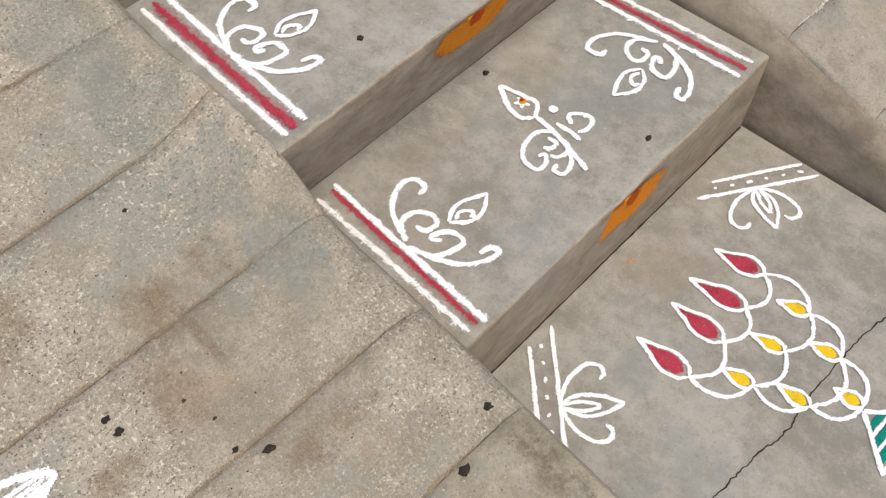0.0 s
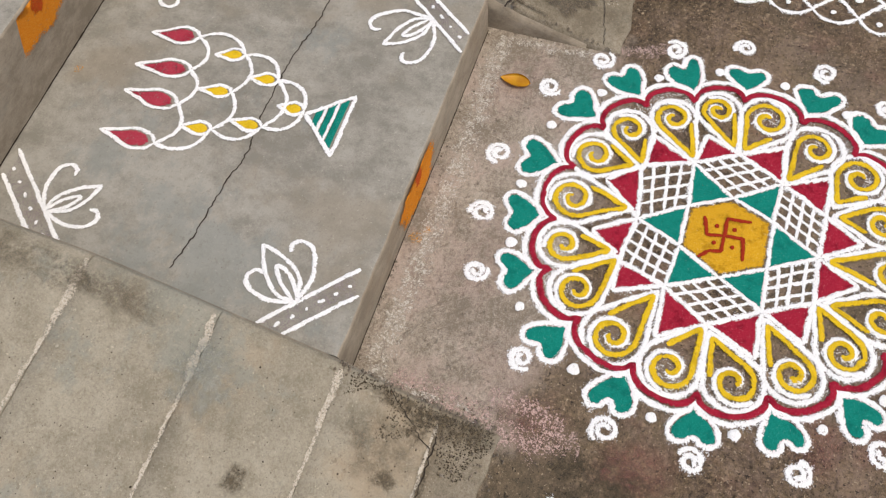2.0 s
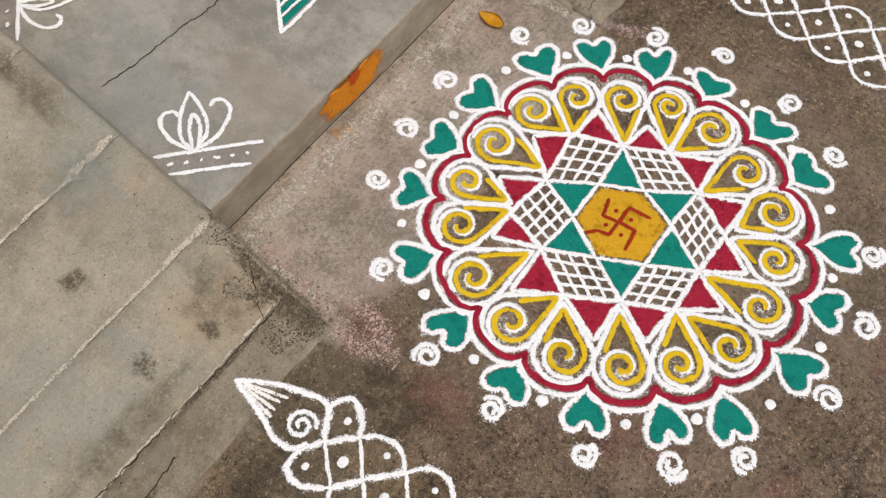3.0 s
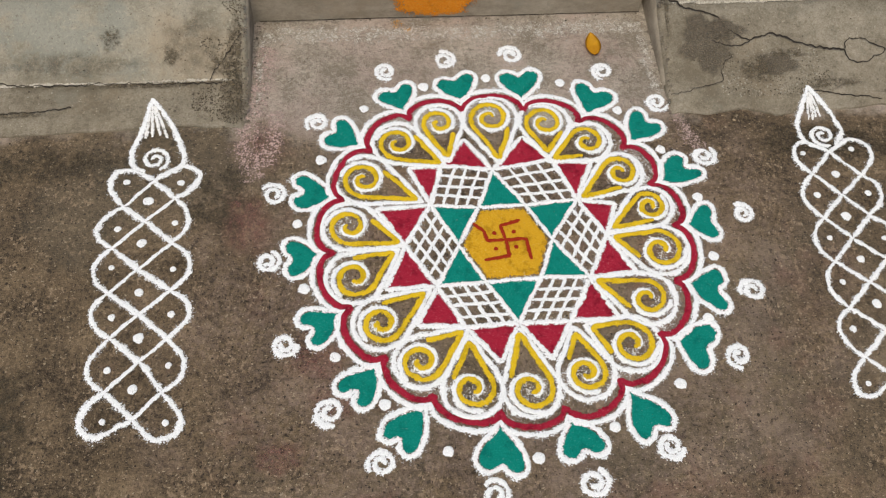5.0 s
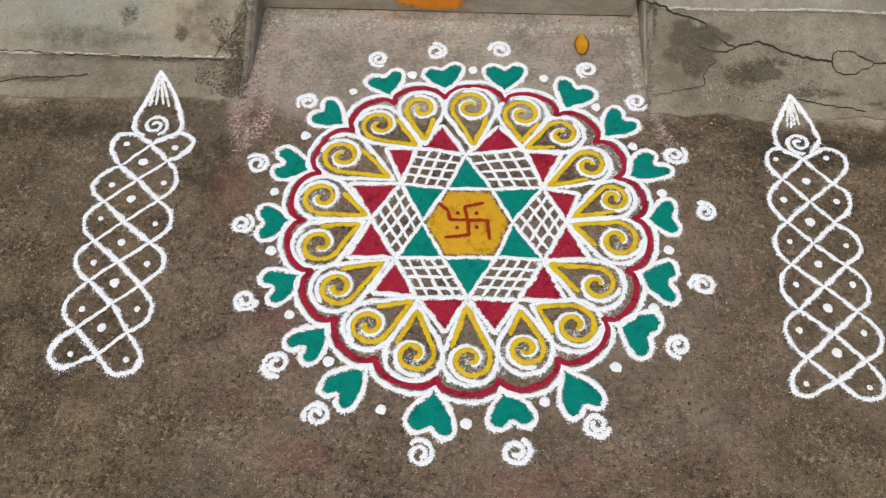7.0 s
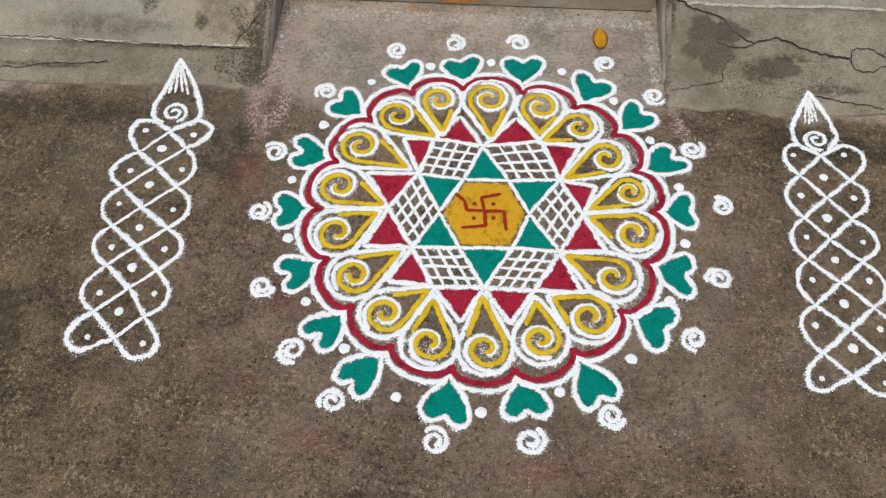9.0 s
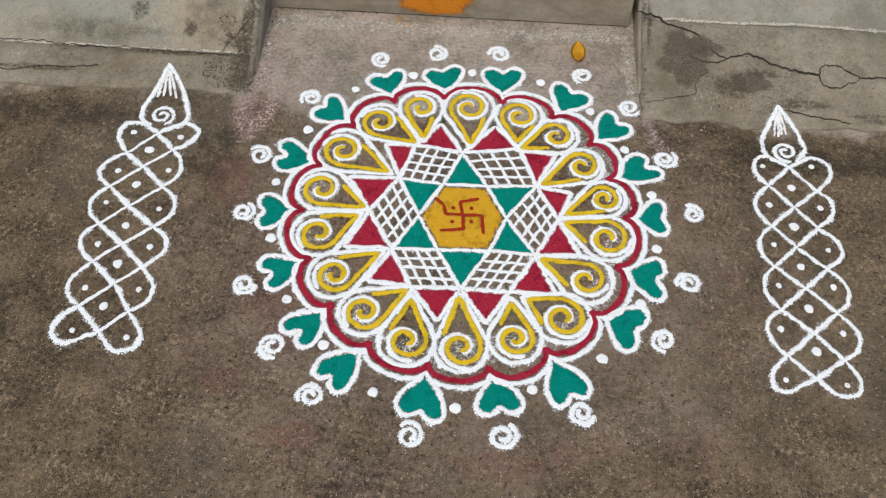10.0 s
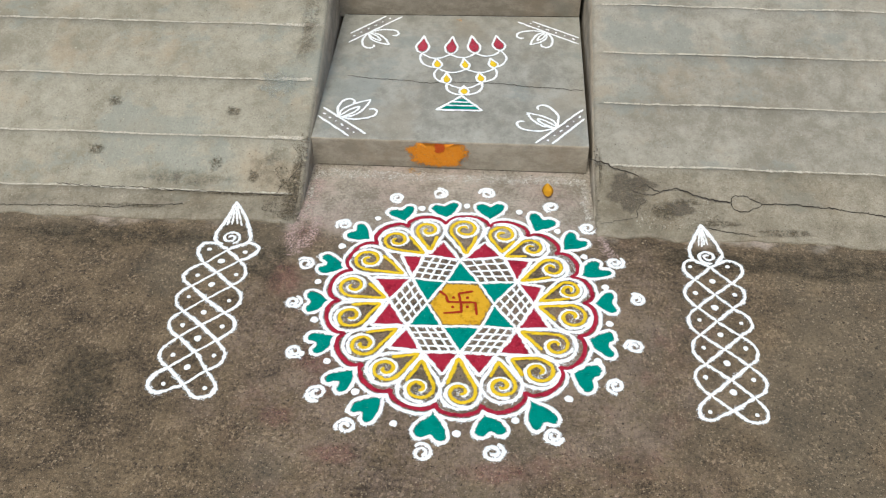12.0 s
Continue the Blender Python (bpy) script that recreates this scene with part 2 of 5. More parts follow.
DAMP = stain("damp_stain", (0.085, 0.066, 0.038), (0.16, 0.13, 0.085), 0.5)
DAMP_WET = stain("wet_cement", (0.070, 0.055, 0.036), (0.125, 0.100, 0.068), 0.72, 14.0, 0.6, 0.12)
GRIT = plain("grit_stone", (0.24, 0.20, 0.15), 0.95, 60.0, (0.07, 0.055, 0.04))
DARK = plain("blackish_brown", (0.014, 0.010, 0.007), 1.0, 120.0, (0.030, 0.022, 0.014))
WHITE = powder("white_powder", (0.68, 0.69, 0.70), (0.87, 0.875, 0.875), 0.58)
THIN_WHITE = powder("thin_white_powder", (0.66, 0.65, 0.63), (0.86, 0.85, 0.83), 0.85)
DUST = powder("scattered_white_dust", (0.6, 0.59, 0.57), (0.8, 0.79, 0.77), 1.75)
RED = powder("crimson_powder", (0.255, 0.009, 0.026), (0.345, 0.024, 0.046), 0.42, 0.75)
PINKRED = powder("pink_red_powder", (0.29, 0.016, 0.038), (0.42, 0.075, 0.10), 0.85, 0.4)
RED_DUST = powder("thin_red_dust", (0.36, 0.10, 0.12), (0.46, 0.22, 0.23), 1.35)
GREEN = powder("green_powder", (0.0, 0.155, 0.120), (0.008, 0.215, 0.170), 0.28, 0.5)
YELLOW = powder("yellow_powder", (0.58, 0.38, 0.008), (0.69, 0.48, 0.035), 0.55, 0.5)
AMBER = powder("amber_powder", (0.50, 0.255, 0.010), (0.60, 0.36, 0.028), 0.40, 0.75)
SIGN = powder("red_sign_powder", (0.24, 0.018, 0.007), (0.32, 0.035, 0.012), 0.4)
MAUVE = powder("mauve_powder", (0.23, 0.195, 0.20), (0.33, 0.285, 0.29), 1.75)
TURMERIC = powder("turmeric_paste", (0.58, 0.175, 0.010), (0.66, 0.27, 0.03), 0.55, 0.3)
DRIP = powder("turmeric_drip", (0.50, 0.21, 0.03), (0.56, 0.30, 0.06), 1.7)
KUMKUM = powder("kumkum_paste", (0.42, 0.055, 0.01), (0.5, 0.1, 0.02), 1.0)
LIME = powder("scraped_lime", (0.42, 0.385, 0.33), (0.56, 0.525, 0.47), 1.55)
PLASTER = stain("blue_grey_plaster", (0.185, 0.200, 0.172), (0.335, 0.345, 0.300), 0.50, 22.0, 0.45, 0.06)
BROWN = stain("brown_stain", (0.17, 0.115, 0.062), (0.30, 0.225, 0.145), 0.55, 22.0)
GROOVE = powder("brown_groove", (0.19, 0.145, 0.095), (0.28, 0.225, 0.155), 1.35)
GRIME = stain("dark_grime", (0.03, 0.022, 0.012), (0.115, 0.088, 0.05), 0.85, 95.0)
LEAF = plain("yellow_leaf", (0.80, 0.46, 0.02), 0.5, 40.0, (0.66, 0.32, 0.012))


# ---- shapes ----
X_LEFT, X_RIGHT = -0.455, 0.350
TREADS = (0.095, 0.285, 0.476, 0.655)
FRONTS = (0.530, 1.220, 1.553, 1.945)
LEANS = (-0.002, 0.017, 0.058, 0.03)
SKEWS = (0.0, 0.035, 0.022, 0.0)


LEFT_Y = (0.0, 0.24, 0.31, 0.36, 0.445, 0.523, 0.712, 0.95, 1.19, 1.30, 1.51, 1.59, 1.93, 2.6)
LEFT_Z = (-0.03, 0.002, 0.010, 0.020, 0.062, 0.104, 0.168, 0.253, 0.345, 0.378, 0.42, 0.445, 0.53, 0.70)
RIGHT_Y = (0.0, 0.24, 0.31, 0.40, 0.466, 0.53, 0.682, 0.95, 1.19, 1.30, 1.51, 1.59, 1.93, 2.6)
RIGHT_Z = (-0.03, 0.002, 0.012, 0.042, 0.060, 0.090, 0.142, 0.235, 0.325, 0.358, 0.41, 0.435, 0.525, 0.70)


def ramp_z(y, x=-1.0):
    """Height of the ramp to either side of the steps: a flat foot, then an even slope."""
    ys, zs = (LEFT_Y, LEFT_Z) if x < 0 else (RIGHT_Y, RIGHT_Z)
    return float(sum(np.interp((y - 0.04, y - 0.02, y, y + 0.02, y + 0.04), ys, zs)) / 5)


def left_edge(y):
    return X_LEFT - 0.03 * min(1.0, max(0.0, (y - 0.9) / 0.7))


def edge_lip(y, dx):
    """The left ramp is worn down along its edge, and built up to the third tread with mortar."""
    worn = min(1.0, max(0.0, (y - 0.9) / 0.25)) * min(1.0, max(0.0, (1.52 - y) / 0.08))
    haunch = min(1.0, max(0.0, (y - 1.46) / 0.09)) * min(1.0, max(0.0, (1.86 - y) / 0.22))
    return -0.022 * worn * max(0.0, 1 - dx / 0.055) ** 1.5 + 0.056 * haunch * max(0.0, 1 - dx / 0.14) ** 1.3


def drawing_ground(x, y):
    """The surface under the floor drawings: the ground, and the foot of the ramps."""
    on_ramp = (x < X_LEFT or x > X_RIGHT) and y > 0.235
    return max(ground_z(x, y), ramp_z(y, x) + 0.0015) if on_ramp else ground_z(x, y)


def ground_z(x, y):
    return 0.0016 * noise.noise((x * 6, y * 6, 0.3)) + 0.0008 * noise.noise((x * 23, y * 23, 3.1))


def part(name, bm, material, parent=None, label="", smooth=True):
    """Links a bmesh as one mesh object, under a thing or a part."""
    me = bpy.data.meshes.new(name)
    bm.normal_update()
    bm.to_mesh(me)
    bm.free()
    me.materials.append(material)
    if smooth:
        me.shade_smooth()
    ob = new(name, me)
    if parent is not None:
        ob.parent = parent
    if label:
        ob["label"] = label
    return ob


def spline(points, step=0.005, closed=False):
    """A smooth line through a few points, resampled evenly."""
    p = [Vector((*q[:2], 0)) for q in points]
    n = len(p)
    dense = []
    for i in range(n if closed else n - 1):
        if closed:
            a, b, c, d = p[i - 1], p[i], p[(i + 1) % n], p[(i + 2) % n]
        else:
            b, c = p[i], p[i + 1]
            a = p[i - 1] if i else b * 2 - c
            d = p[i + 2] if i + 2 < n else c * 2 - b
        k = max(4, int((c - b).length / 0.002))
        for j in range(k):
            t = j / k
            dense.append(0.5 * (2 * b + (c - a) * t + (2 * a - 5 * b + 4 * c - d) * t * t + (3 * b - a - 3 * c + d) * t ** 3))
    dense.append(p[0] if closed else p[-1])
    return evenly(dense, step)


def evenly(points, step=0.005):
    pts = [Vector((*q[:2], 0)) for q in points]
    out, carry = [pts[0]], 0.0
    for a, b in zip(pts, pts[1:]):
        length = (b - a).length
        at = step - carry
        while at < length:
            out.append(a.lerp(b, at / length))
            at += step
        carry = length - (at - step)
    if (out[-1] - pts[-1]).length > step * 0.3:
        out.append(pts[-1])
    return out


def flat(z):
    return lambda x, y: z


def stroke(bm, line, width, surface, lift=0.0015, seed=0.0, wobble=0.25, closed=False, taper=0.0, thick=0.0016, halo=0.0):
    """A hand-laid line of powder: a low heap with an uneven rim."""
    rim = bm.verts.layers.float.get("rim") or bm.verts.layers.float.new("rim")
    n = len(line)
    if n < 2:
        return
    rows = []
    for i, p in enumerate(line):
        if closed:
            a, b = line[i - 1], line[(i + 1) % n]
        else:
            a, b = line[max(i - 1, 0)], line[min(i + 1, n - 1)]
        d = b - a
        if d.length < 1e-9:
            d = Vector((1, 0, 0))
        d.normalize()
        side = Vector((-d.y, d.x, 0))
        shift = 0.0012 * noise.noise((p.x * 30 + seed, p.y * 30, seed))
        wl = width * (0.70 + wobble * noise.noise((p.x * 55, p.y * 55, seed + 5)) + 0.12 * noise.noise((p.x * 300, p.y * 300, seed + 1)))
        wr = width * (0.70 + wobble * noise.noise((p.x * 55, p.y * 55, seed + 9)) + 0.12 * noise.noise((p.x * 300, p.y * 300, seed + 2)))
        k = 1.0
        if not closed:
            end = min(i, n - 1 - i) / 2.0
            k = min(1.0, 0.55 + 0.45 * end)
            if taper:
                k *= 1.0 - taper * i / (n - 1)
        row = []
        across = ((-wl, 0.0, 1.0), (-wl * 0.5, 0.8, 0.45), (0, 1.0, 0.0), (wr * 0.5, 0.8, 0.45), (wr, 0.0, 1.0))
        if halo:
            hl = 1.25 + halo * (0.5 + noise.noise((p.x * 26, p.y * 26, seed + 3)))
            hr = 1.25 + halo * (0.5 + noise.noise((p.x * 26, p.y * 26, seed + 7)))
            across = ((-wl * hl, -0.3, 0.97), (-wl * 0.95, 0.1, 0.72)) + across[1:4] + ((wr * 0.95, 0.1, 0.72), (wr * hr, -0.3, 0.97))
        for off, h, r in across:
            q = p + side * (off * k + shift)
            v = bm.verts.new((q.x, q.y, surface(q.x, q.y) + lift + thick * h))
            v[rim] = r
            row.append(v)
        rows.append(row)
    pairs = list(zip(rows, rows[1:])) + ([(rows[-1], rows[0])] if closed else [])
    for r0, r1 in pairs:
        for j in range(len(r0) - 1):
            bm.faces.new((r0[j + 1], r0[j], r1[j], r1[j + 1]))


def fill(bm, outline, surface, lift=0.0008, seed=0.0, thick=0.0012, inset=0.16):
    """A patch of powder inside an outline, thinning out at its rim."""
    rim = bm.verts.layers.float.get("rim") or bm.verts.layers.float.new("rim")
    c = sum((Vector((*p[:2], 0)) for p in outline), Vector()) / len(outline)
    rings = []
    for k, h, r in ((1.0, 0.0, 1.0), (1 - inset, 1.0, 0.25), (0.45, 1.0, 0.0)):
        ring = []
        for p in outline:
            q = c + (Vector((*p[:2], 0)) - c) * (k + (0.03 * noise.noise((p[0] * 90, p[1] * 90, seed)) if k == 1.0 else 0.0))
            v = bm.verts.new((q.x, q.y, surface(q.x, q.y) + lift + thick * h))
            v[rim] = r
            ring.append(v)
        rings.append(ring)
    n = len(outline)
    for r0, r1 in zip(rings, rings[1:]):
        for i in range(n):
            bm.faces.new((r0[i], r0[(i + 1) % n], r1[(i + 1) % n], r1[i]))
    top = bm.verts.new((c.x, c.y, surface(c.x, c.y) + lift + thick))
    top[rim] = 0.0
    for i in range(n):
        bm.faces.new((rings[-1][i], rings[-1][(i + 1) % n], top))
    bmesh.ops.recalc_face_normals(bm, faces=bm.faces)


def dot(bm, x, y, r, surface, lift=0.0015, seed=0.0):
    pts = []
    for i in range(14):
        a = i / 14 * math.tau
        k = r * (1 + 0.22 * noise.noise((math.cos(a) * 1.3 + seed, math.sin(a) * 1.3, seed)))
        pts.append((x + k * math.cos(a), y + k * math.sin(a)))
    fill(bm, pts, surface, lift, seed, 0.003, 0.25)


def lines_part(name, strokes, material, parent, surface, width=0.011, lift=0.0015, label="", **kw):
    bm = bmesh.new()
    if material is WHITE and surface is drawing_ground and width > 0.008:
        kw["halo"], width = 0.9, width * 0.92
    for i, s in enumerate(strokes):
        stroke(bm, s, width, surface, lift, seed=(hash_of(name) + i * 1.7), **kw)
    return part(name, bm, material, parent, label)


def fill_part(name, outline, material, parent, surface, lift=0.0008, label="", seed=0.0, grow=1.06):
    bm = bmesh.new()
    c = sum((Vector((*p[:2], 0)) for p in outline), Vector()) / len(outline)
    outline = [c + (Vector((*p[:2], 0)) - c) * grow for p in outline]
    fill(bm, evenly(list(outline) + [outline[0]], 0.006)[:-1], surface, lift, seed)
    return part(name, bm, material, parent, label)


def hash_of(text):
    return (sum(ord(c) * (i + 3) for i, c in enumerate(text)) % 97) * 0.37


def polar(r, a):
    return Vector((r * math.cos(radians(a)), r * math.sin(radians(a)), 0))


def thing(name, label, category, group="", kind=""):
    return tagged(new(name), label, category, group, kind)


# ---- ground, ramps and steps ----
def build_ground():
    """One sheet, fine round the drawings and coarse out to the horizon."""
    xs = [-60, -20, -8, -4] + [-2.4 + 0.02 * i for i in range(241)] + [4, 8, 20, 60]
    ys = [-60, -20, -8, -4] + [-2.2 + 0.02 * i for i in range(146)] + [1.5, 4, 12, 60]
    verts = [(x, y, ground_z(x, y)) for y in ys for x in xs]
    w = len(xs)
    faces = [(j * w + i, j * w + i + 1, (j + 1) * w + i + 1, (j + 1) * w + i) for j in range(len(ys) - 1) for i in range(w - 1)]
    me = bpy.data.meshes.new("ground")
    me.from_pydata(verts, [], faces)
    me.materials.append(GROUND)
    me.shade_smooth()
    return tagged(new("ground", me), "brown trodden cement ground with a paler wash by the steps", "ground", kind="structure")


def slab_strip(far, side, y0, y1, jag=0.0, seed=0.0):
    """One strip of the ramp, with softened edges and a rounded end towards the steps."""
    bm = bmesh.new()
    ease = ((0.0, -0.030), (0.0005, -0.014), (0.004, -0.006), (0.010, -0.002), (0.020, 0.0), (0.04, 0.0))
    nx = 80
    cols = list(ease) + [(0.04 + 0.033 * i ** 1.02, 0.0) for i in range(1, nx)]
    ny = max(4, int((y1 - y0) / 0.03))
    b = 0.0012
    prof = [(y0, -0.02), (y0, -0.002), (y0 + b, 0.0)] + [(y0 + (y1 - y0) * i / ny, 0.0) for i in range(1, ny)] + [(y1 - b, 0.0), (y1, -0.002), (y1, -0.02)]
    rows = []
    for dx, drop in cols:
        row = []
        for k, (y, dz) in enumerate(prof):
            x = (left_edge(y) - dx) if side < 0 else (X_RIGHT + dx)
            if k < 3 or k > ny + 1:
                y += 0.0015 * noise.noise((x * 12, seed, k > 3)) + 0.001 * noise.noise((x * 60, seed, 4.0))
            if jag and k < 3:
                y += jag * (noise.noise((x * 4, seed, 1.0)) + 0.5 * noise.noise((x * 15, seed, 2.0)))
            wav = 0.0022 * noise.noise((x * 4, y * 4, seed * 0.1)) + 0.0008 * noise.noise((x * 19, y * 19, 7.0))
            wav += 0.004 * noise.noise((x * 9, y * 9, 3.0)) * (1.0 if dx < 0.012 else 0.0)
            lip = edge_lip(y, dx) if side < 0 else 0.0
            row.append(bm.verts.new((x, y, ramp_z(y, side) + lip + min(dz, drop) + (wav if dz > -0.01 else 0))))
        rows.append(row)
    for r0, r1 in zip(rows, rows[1:]):
        for k in range(len(prof) - 1):
            bm.faces.new((r0[k], r1[k], r1[k + 1], r0[k + 1]))
    bmesh.ops.recalc_face_normals(bm, faces=bm.faces)
    return bm


def ramp_core(side):
    """The body of the ramp under its strips, with the wall towards the steps."""
    bm = bmesh.new()
    ys = [0.33 + 0.045 * i for i in range(47)]
    rows = []
    for y in ys:
        edge = left_edge(y) + 0.001 if side < 0 else X_RIGHT - 0.001
        z = ramp_z(y, side) + (min(0.0, edge_lip(y, 0.0)) if side < 0 else 0.0)
        row = []
        for f in (0.0, 0.25, 0.5, 0.75, 1.0):
            bulge = 0.004 * noise.noise((y * 7, f * 3, side * 5.0))
            row.append(bm.verts.new((edge - side * 0.010 * (1 - f) * 0.4 + bulge * (1 - f), y, -0.05 + (z - 0.012 + 0.05) * f)))
        row.append(bm.verts.new((edge + side * 0.02, y, z - 0.006)))
        row.append(bm.verts.new((edge + side * 2.75, y, ramp_z(y, side) - 0.006)))
        row.append(bm.verts.new((edge + side * 2.75, y, -0.05)))
        rows.append(row)
    for r0, r1 in zip(rows, rows[1:]):
        for k in range(7):
            bm.faces.new((r0[k], r1[k], r1[k + 1], r0[k + 1]))
    bm.faces.new(rows[0])
    bm.faces.new(rows[-1])
    bmesh.ops.recalc_face_normals(bm, faces=bm.faces)
    return bm


def joint_fill(side, y, seed, width, start, end):
    """A joint between two strips, filled and worn; it wavers a little along its length."""
    bm = bmesh.new()
    line = []
    for i in range(int((end - start) / 0.007)):
        dx = start + 0.007 * i
        x = (left_edge(y) - dx) if side < 0 else (X_RIGHT + dx)
        line.append(Vector((x, y + 0.004 * noise.noise((x * 5, seed, 1.0)) + 0.0015 * noise.noise((x * 40, seed, 2.0)), 0)))
    stroke(bm, line, width, lambda a, b: ramp_z(b, a) + (edge_lip(b, left_edge(b) - a) if a < 0 else 0.0), 0.0016, seed, 0.55, thick=0.0005)
    return bm


def build_ramp(name, side, joints, label, seed):
    top = thing(name, label, "ramp", kind="structure")
    part("ramp_wall", ramp_core(side), RISER, top, "brown-stained cement side wall")
    ends = [0.262] + joints + [2.4]
    for i, (a, b) in enumerate(zip(ends, ends[1:])):
        part("cement_strip", slab_strip(0, side, a + (0.0006 if i else 0), b - 0.0006, 0.030 if i == 0 else 0.0, seed + i), FOOT if i == 0 else (RAMP_R if side > 0 else RAMP if a < 0.95 else RAMP_BARE), top)
        if i:
            if a > 1.0 and side < 0:
                part("groove", joint_fill(side, a, seed + i, 0.009, 0.10, 2.1), GROOVE, top, "shallow brown groove")
            else:
                part("mortar_joint", joint_fill(side, a, seed + i, 0.0072, 0.03, 2.1), MORTAR, top, "thin pale mortar joint")
                if side < 0 and a > 0.5:
                    part("mortar_lump", joint_fill(side, a + 0.004, seed + i + 0.3, 0.013, 0.016, 0.13), MORTAR, top, "crumbly pale mortar")
    return top


def step_block(x0, x1, y0, y1, z0, z1, seed, name="concrete_step"):
    """A cast step: a riser and a tread with a worn, rounded nose."""
    top = thing(name, "grey cement step with a worn rounded edge", "step", "entrance steps", "structure")
    nx = 64
    r = 0.006
    lean, skew = LEANS[round(seed / 3.3)], SKEWS[round(seed / 3.3)]
    nose = [(y0 + r * (1 - math.cos(a)), z1 - r * (1 - math.sin(a))) for a in [i / 5 * math.pi / 2 for i in range(6)]]
    rise = [(y0 + lean - lean * i / 4, z0 + (z1 - r - z0) * i / 4) for i in range(4)]
    for part_name, prof, mat in (("riser", rise + nose[:4], RISER), ("tread", nose[3:] + [(y0 + (y1 - y0) * f, z1) for f in (0.15, 0.35, 0.6, 0.85, 1.0)], TREAD)):
        bm = bmesh.new()
        rows = []
        for i in range(nx + 1):
            x = x0 + (x1 - x0) * i / nx
            row = []
            for y, z in prof:
                if i == 0 and z1 > 0.2:
                    x = x0 - 0.75 * min(0.05, max(0.0, z1 - z - r * 0.3))
                e = 0.002 * noise.noise((x * 9, y * 3 + seed, z * 9)) + 0.001 * noise.noise((x * 40, y * 20, seed))
                row.append(bm.verts.new((x, y + skew * (x + 0.06) * (1 if y < y0 + lean + 0.02 else 0) + e * (1 if y < y0 + 0.02 else 0), z + e * (0.6 if y < y0 + 0.02 else 0.3))))
            rows.append(row)
        for r0, r1 in zip(rows, rows[1:]):
            for k in range(len(prof) - 1):
                bm.faces.new((r0[k], r1[k], r1[k + 1], r0[k + 1]))
        part(part_name, bm, mat, top)
    for x, flip in ((x0, 1), (x1, 0)):
        bm = bmesh.new()
        pts = [(y0 + lean, z0), (y0, z1 - r), (y0 + r * 0.3, z1 - r * 0.3), (y0 + r, z1 - 0.0005), (y1, z1 - 0.0005), (y1, z0)]
        slope = -0.75 if flip and z1 > 0.2 else 0.0
        vs = [bm.verts.new((x + slope * min(0.05, max(0.0, z1 - p[1] - r * 0.3)), p[0] + (skew * (x + 0.06) if k < 4 else 0), p[1])) for k, p in enumerate(pts)]
        bm.faces.new(vs if flip else vs[::-1])
        part("side", bm, TREAD if flip else RISER, top)
    return top


def ribbon_on(bm, line, width, height, seed, lift=0.0012, jag=1.0):
    """A jagged crack or a seam, as a narrow dark strip that follows a surface."""
    prev = None
    for i, p in enumerate(line):
        a, b = line[max(i - 1, 0)], line[min(i + 1, len(line) - 1)]
        d = (b - a).normalized()
        side = Vector((-d.y, d.x, 0))
        jit = jag * 0.004 * noise.noise((p.x * 32, p.y * 32, seed)) + jag * 0.0045 * noise.noise((p.x * 110, p.y * 110, seed + 2))
        w = width * (0.55 + 0.9 * abs(noise.noise((p.x * 38, p.y * 38, seed + 4))))
        pair = []
        for s in (-1, 1):
            q = p + side * (jit + s * w / 2)
            pair.append(bm.verts.new((q.x, q.y, height(q.x, q.y) + lift)))
        if prev:
            bm.faces.new((prev[0], prev[1], pair[1], pair[0]))
        prev = pair


ground = build_ground()
ramp_l = build_ramp("ramp_left", -1, [0.359, 0.514, 0.706, 0.900, 1.083, 1.269, 1.466, 1.688, 1.90], "weathered grey cement ramp with scored joints beside the steps", 1.0)
ramp_r = build_ramp("ramp_right", 1, [0.484, 0.681, 0.856, 1.029, 1.22, 1.42, 1.64, 1.88], "weathered grey cement ramp with scored joints and a long crack", 40.0)
def cement_patch(parent, cx, cy, rx, ry, seed, material, name, label):
    """A thin, ragged smear on the ramp."""
    bm = bmesh.new()
    rim = bm.verts.layers.float.new("rim")
    rings = []
    for k, r in ((1.0, 1.0), (0.75, 0.62), (0.5, 0.3), (0.25, 0.1)):
        ring = []
        for i in range(90):
            a = i / 90 * math.tau
            q = k * (1 + 0.45 * noise.noise((math.cos(a) * 1.6, math.sin(a) * 1.6, seed)) + 0.22 * noise.noise((math.cos(a) * 6, math.sin(a) * 6, seed)))
            x, y = cx + rx * q * math.cos(a), cy + ry * q * math.sin(a)
            x = min(x, left_edge(y) - 0.012) if cx < 0 else max(x, X_RIGHT + 0.012)
            v = bm.verts.new((x, y, ramp_z(y, cx) + (edge_lip(y, left_edge(y) - x) if cx < 0 else 0.0) + 0.0035 + 0.0004 * (1 - k)))
            v[rim] = r
            ring.append(v)
        rings.append(ring)
    for r0, r1 in zip(rings, rings[1:]):
        for i in range(90):
            bm.faces.new((r0[i], r0[(i + 1) % 90], r1[(i + 1) % 90], r1[i]))
    bm.faces.new(rings[-1])
    bmesh.ops.recalc_face_normals(bm, faces=bm.faces)
    part(name, bm, material, parent, label)


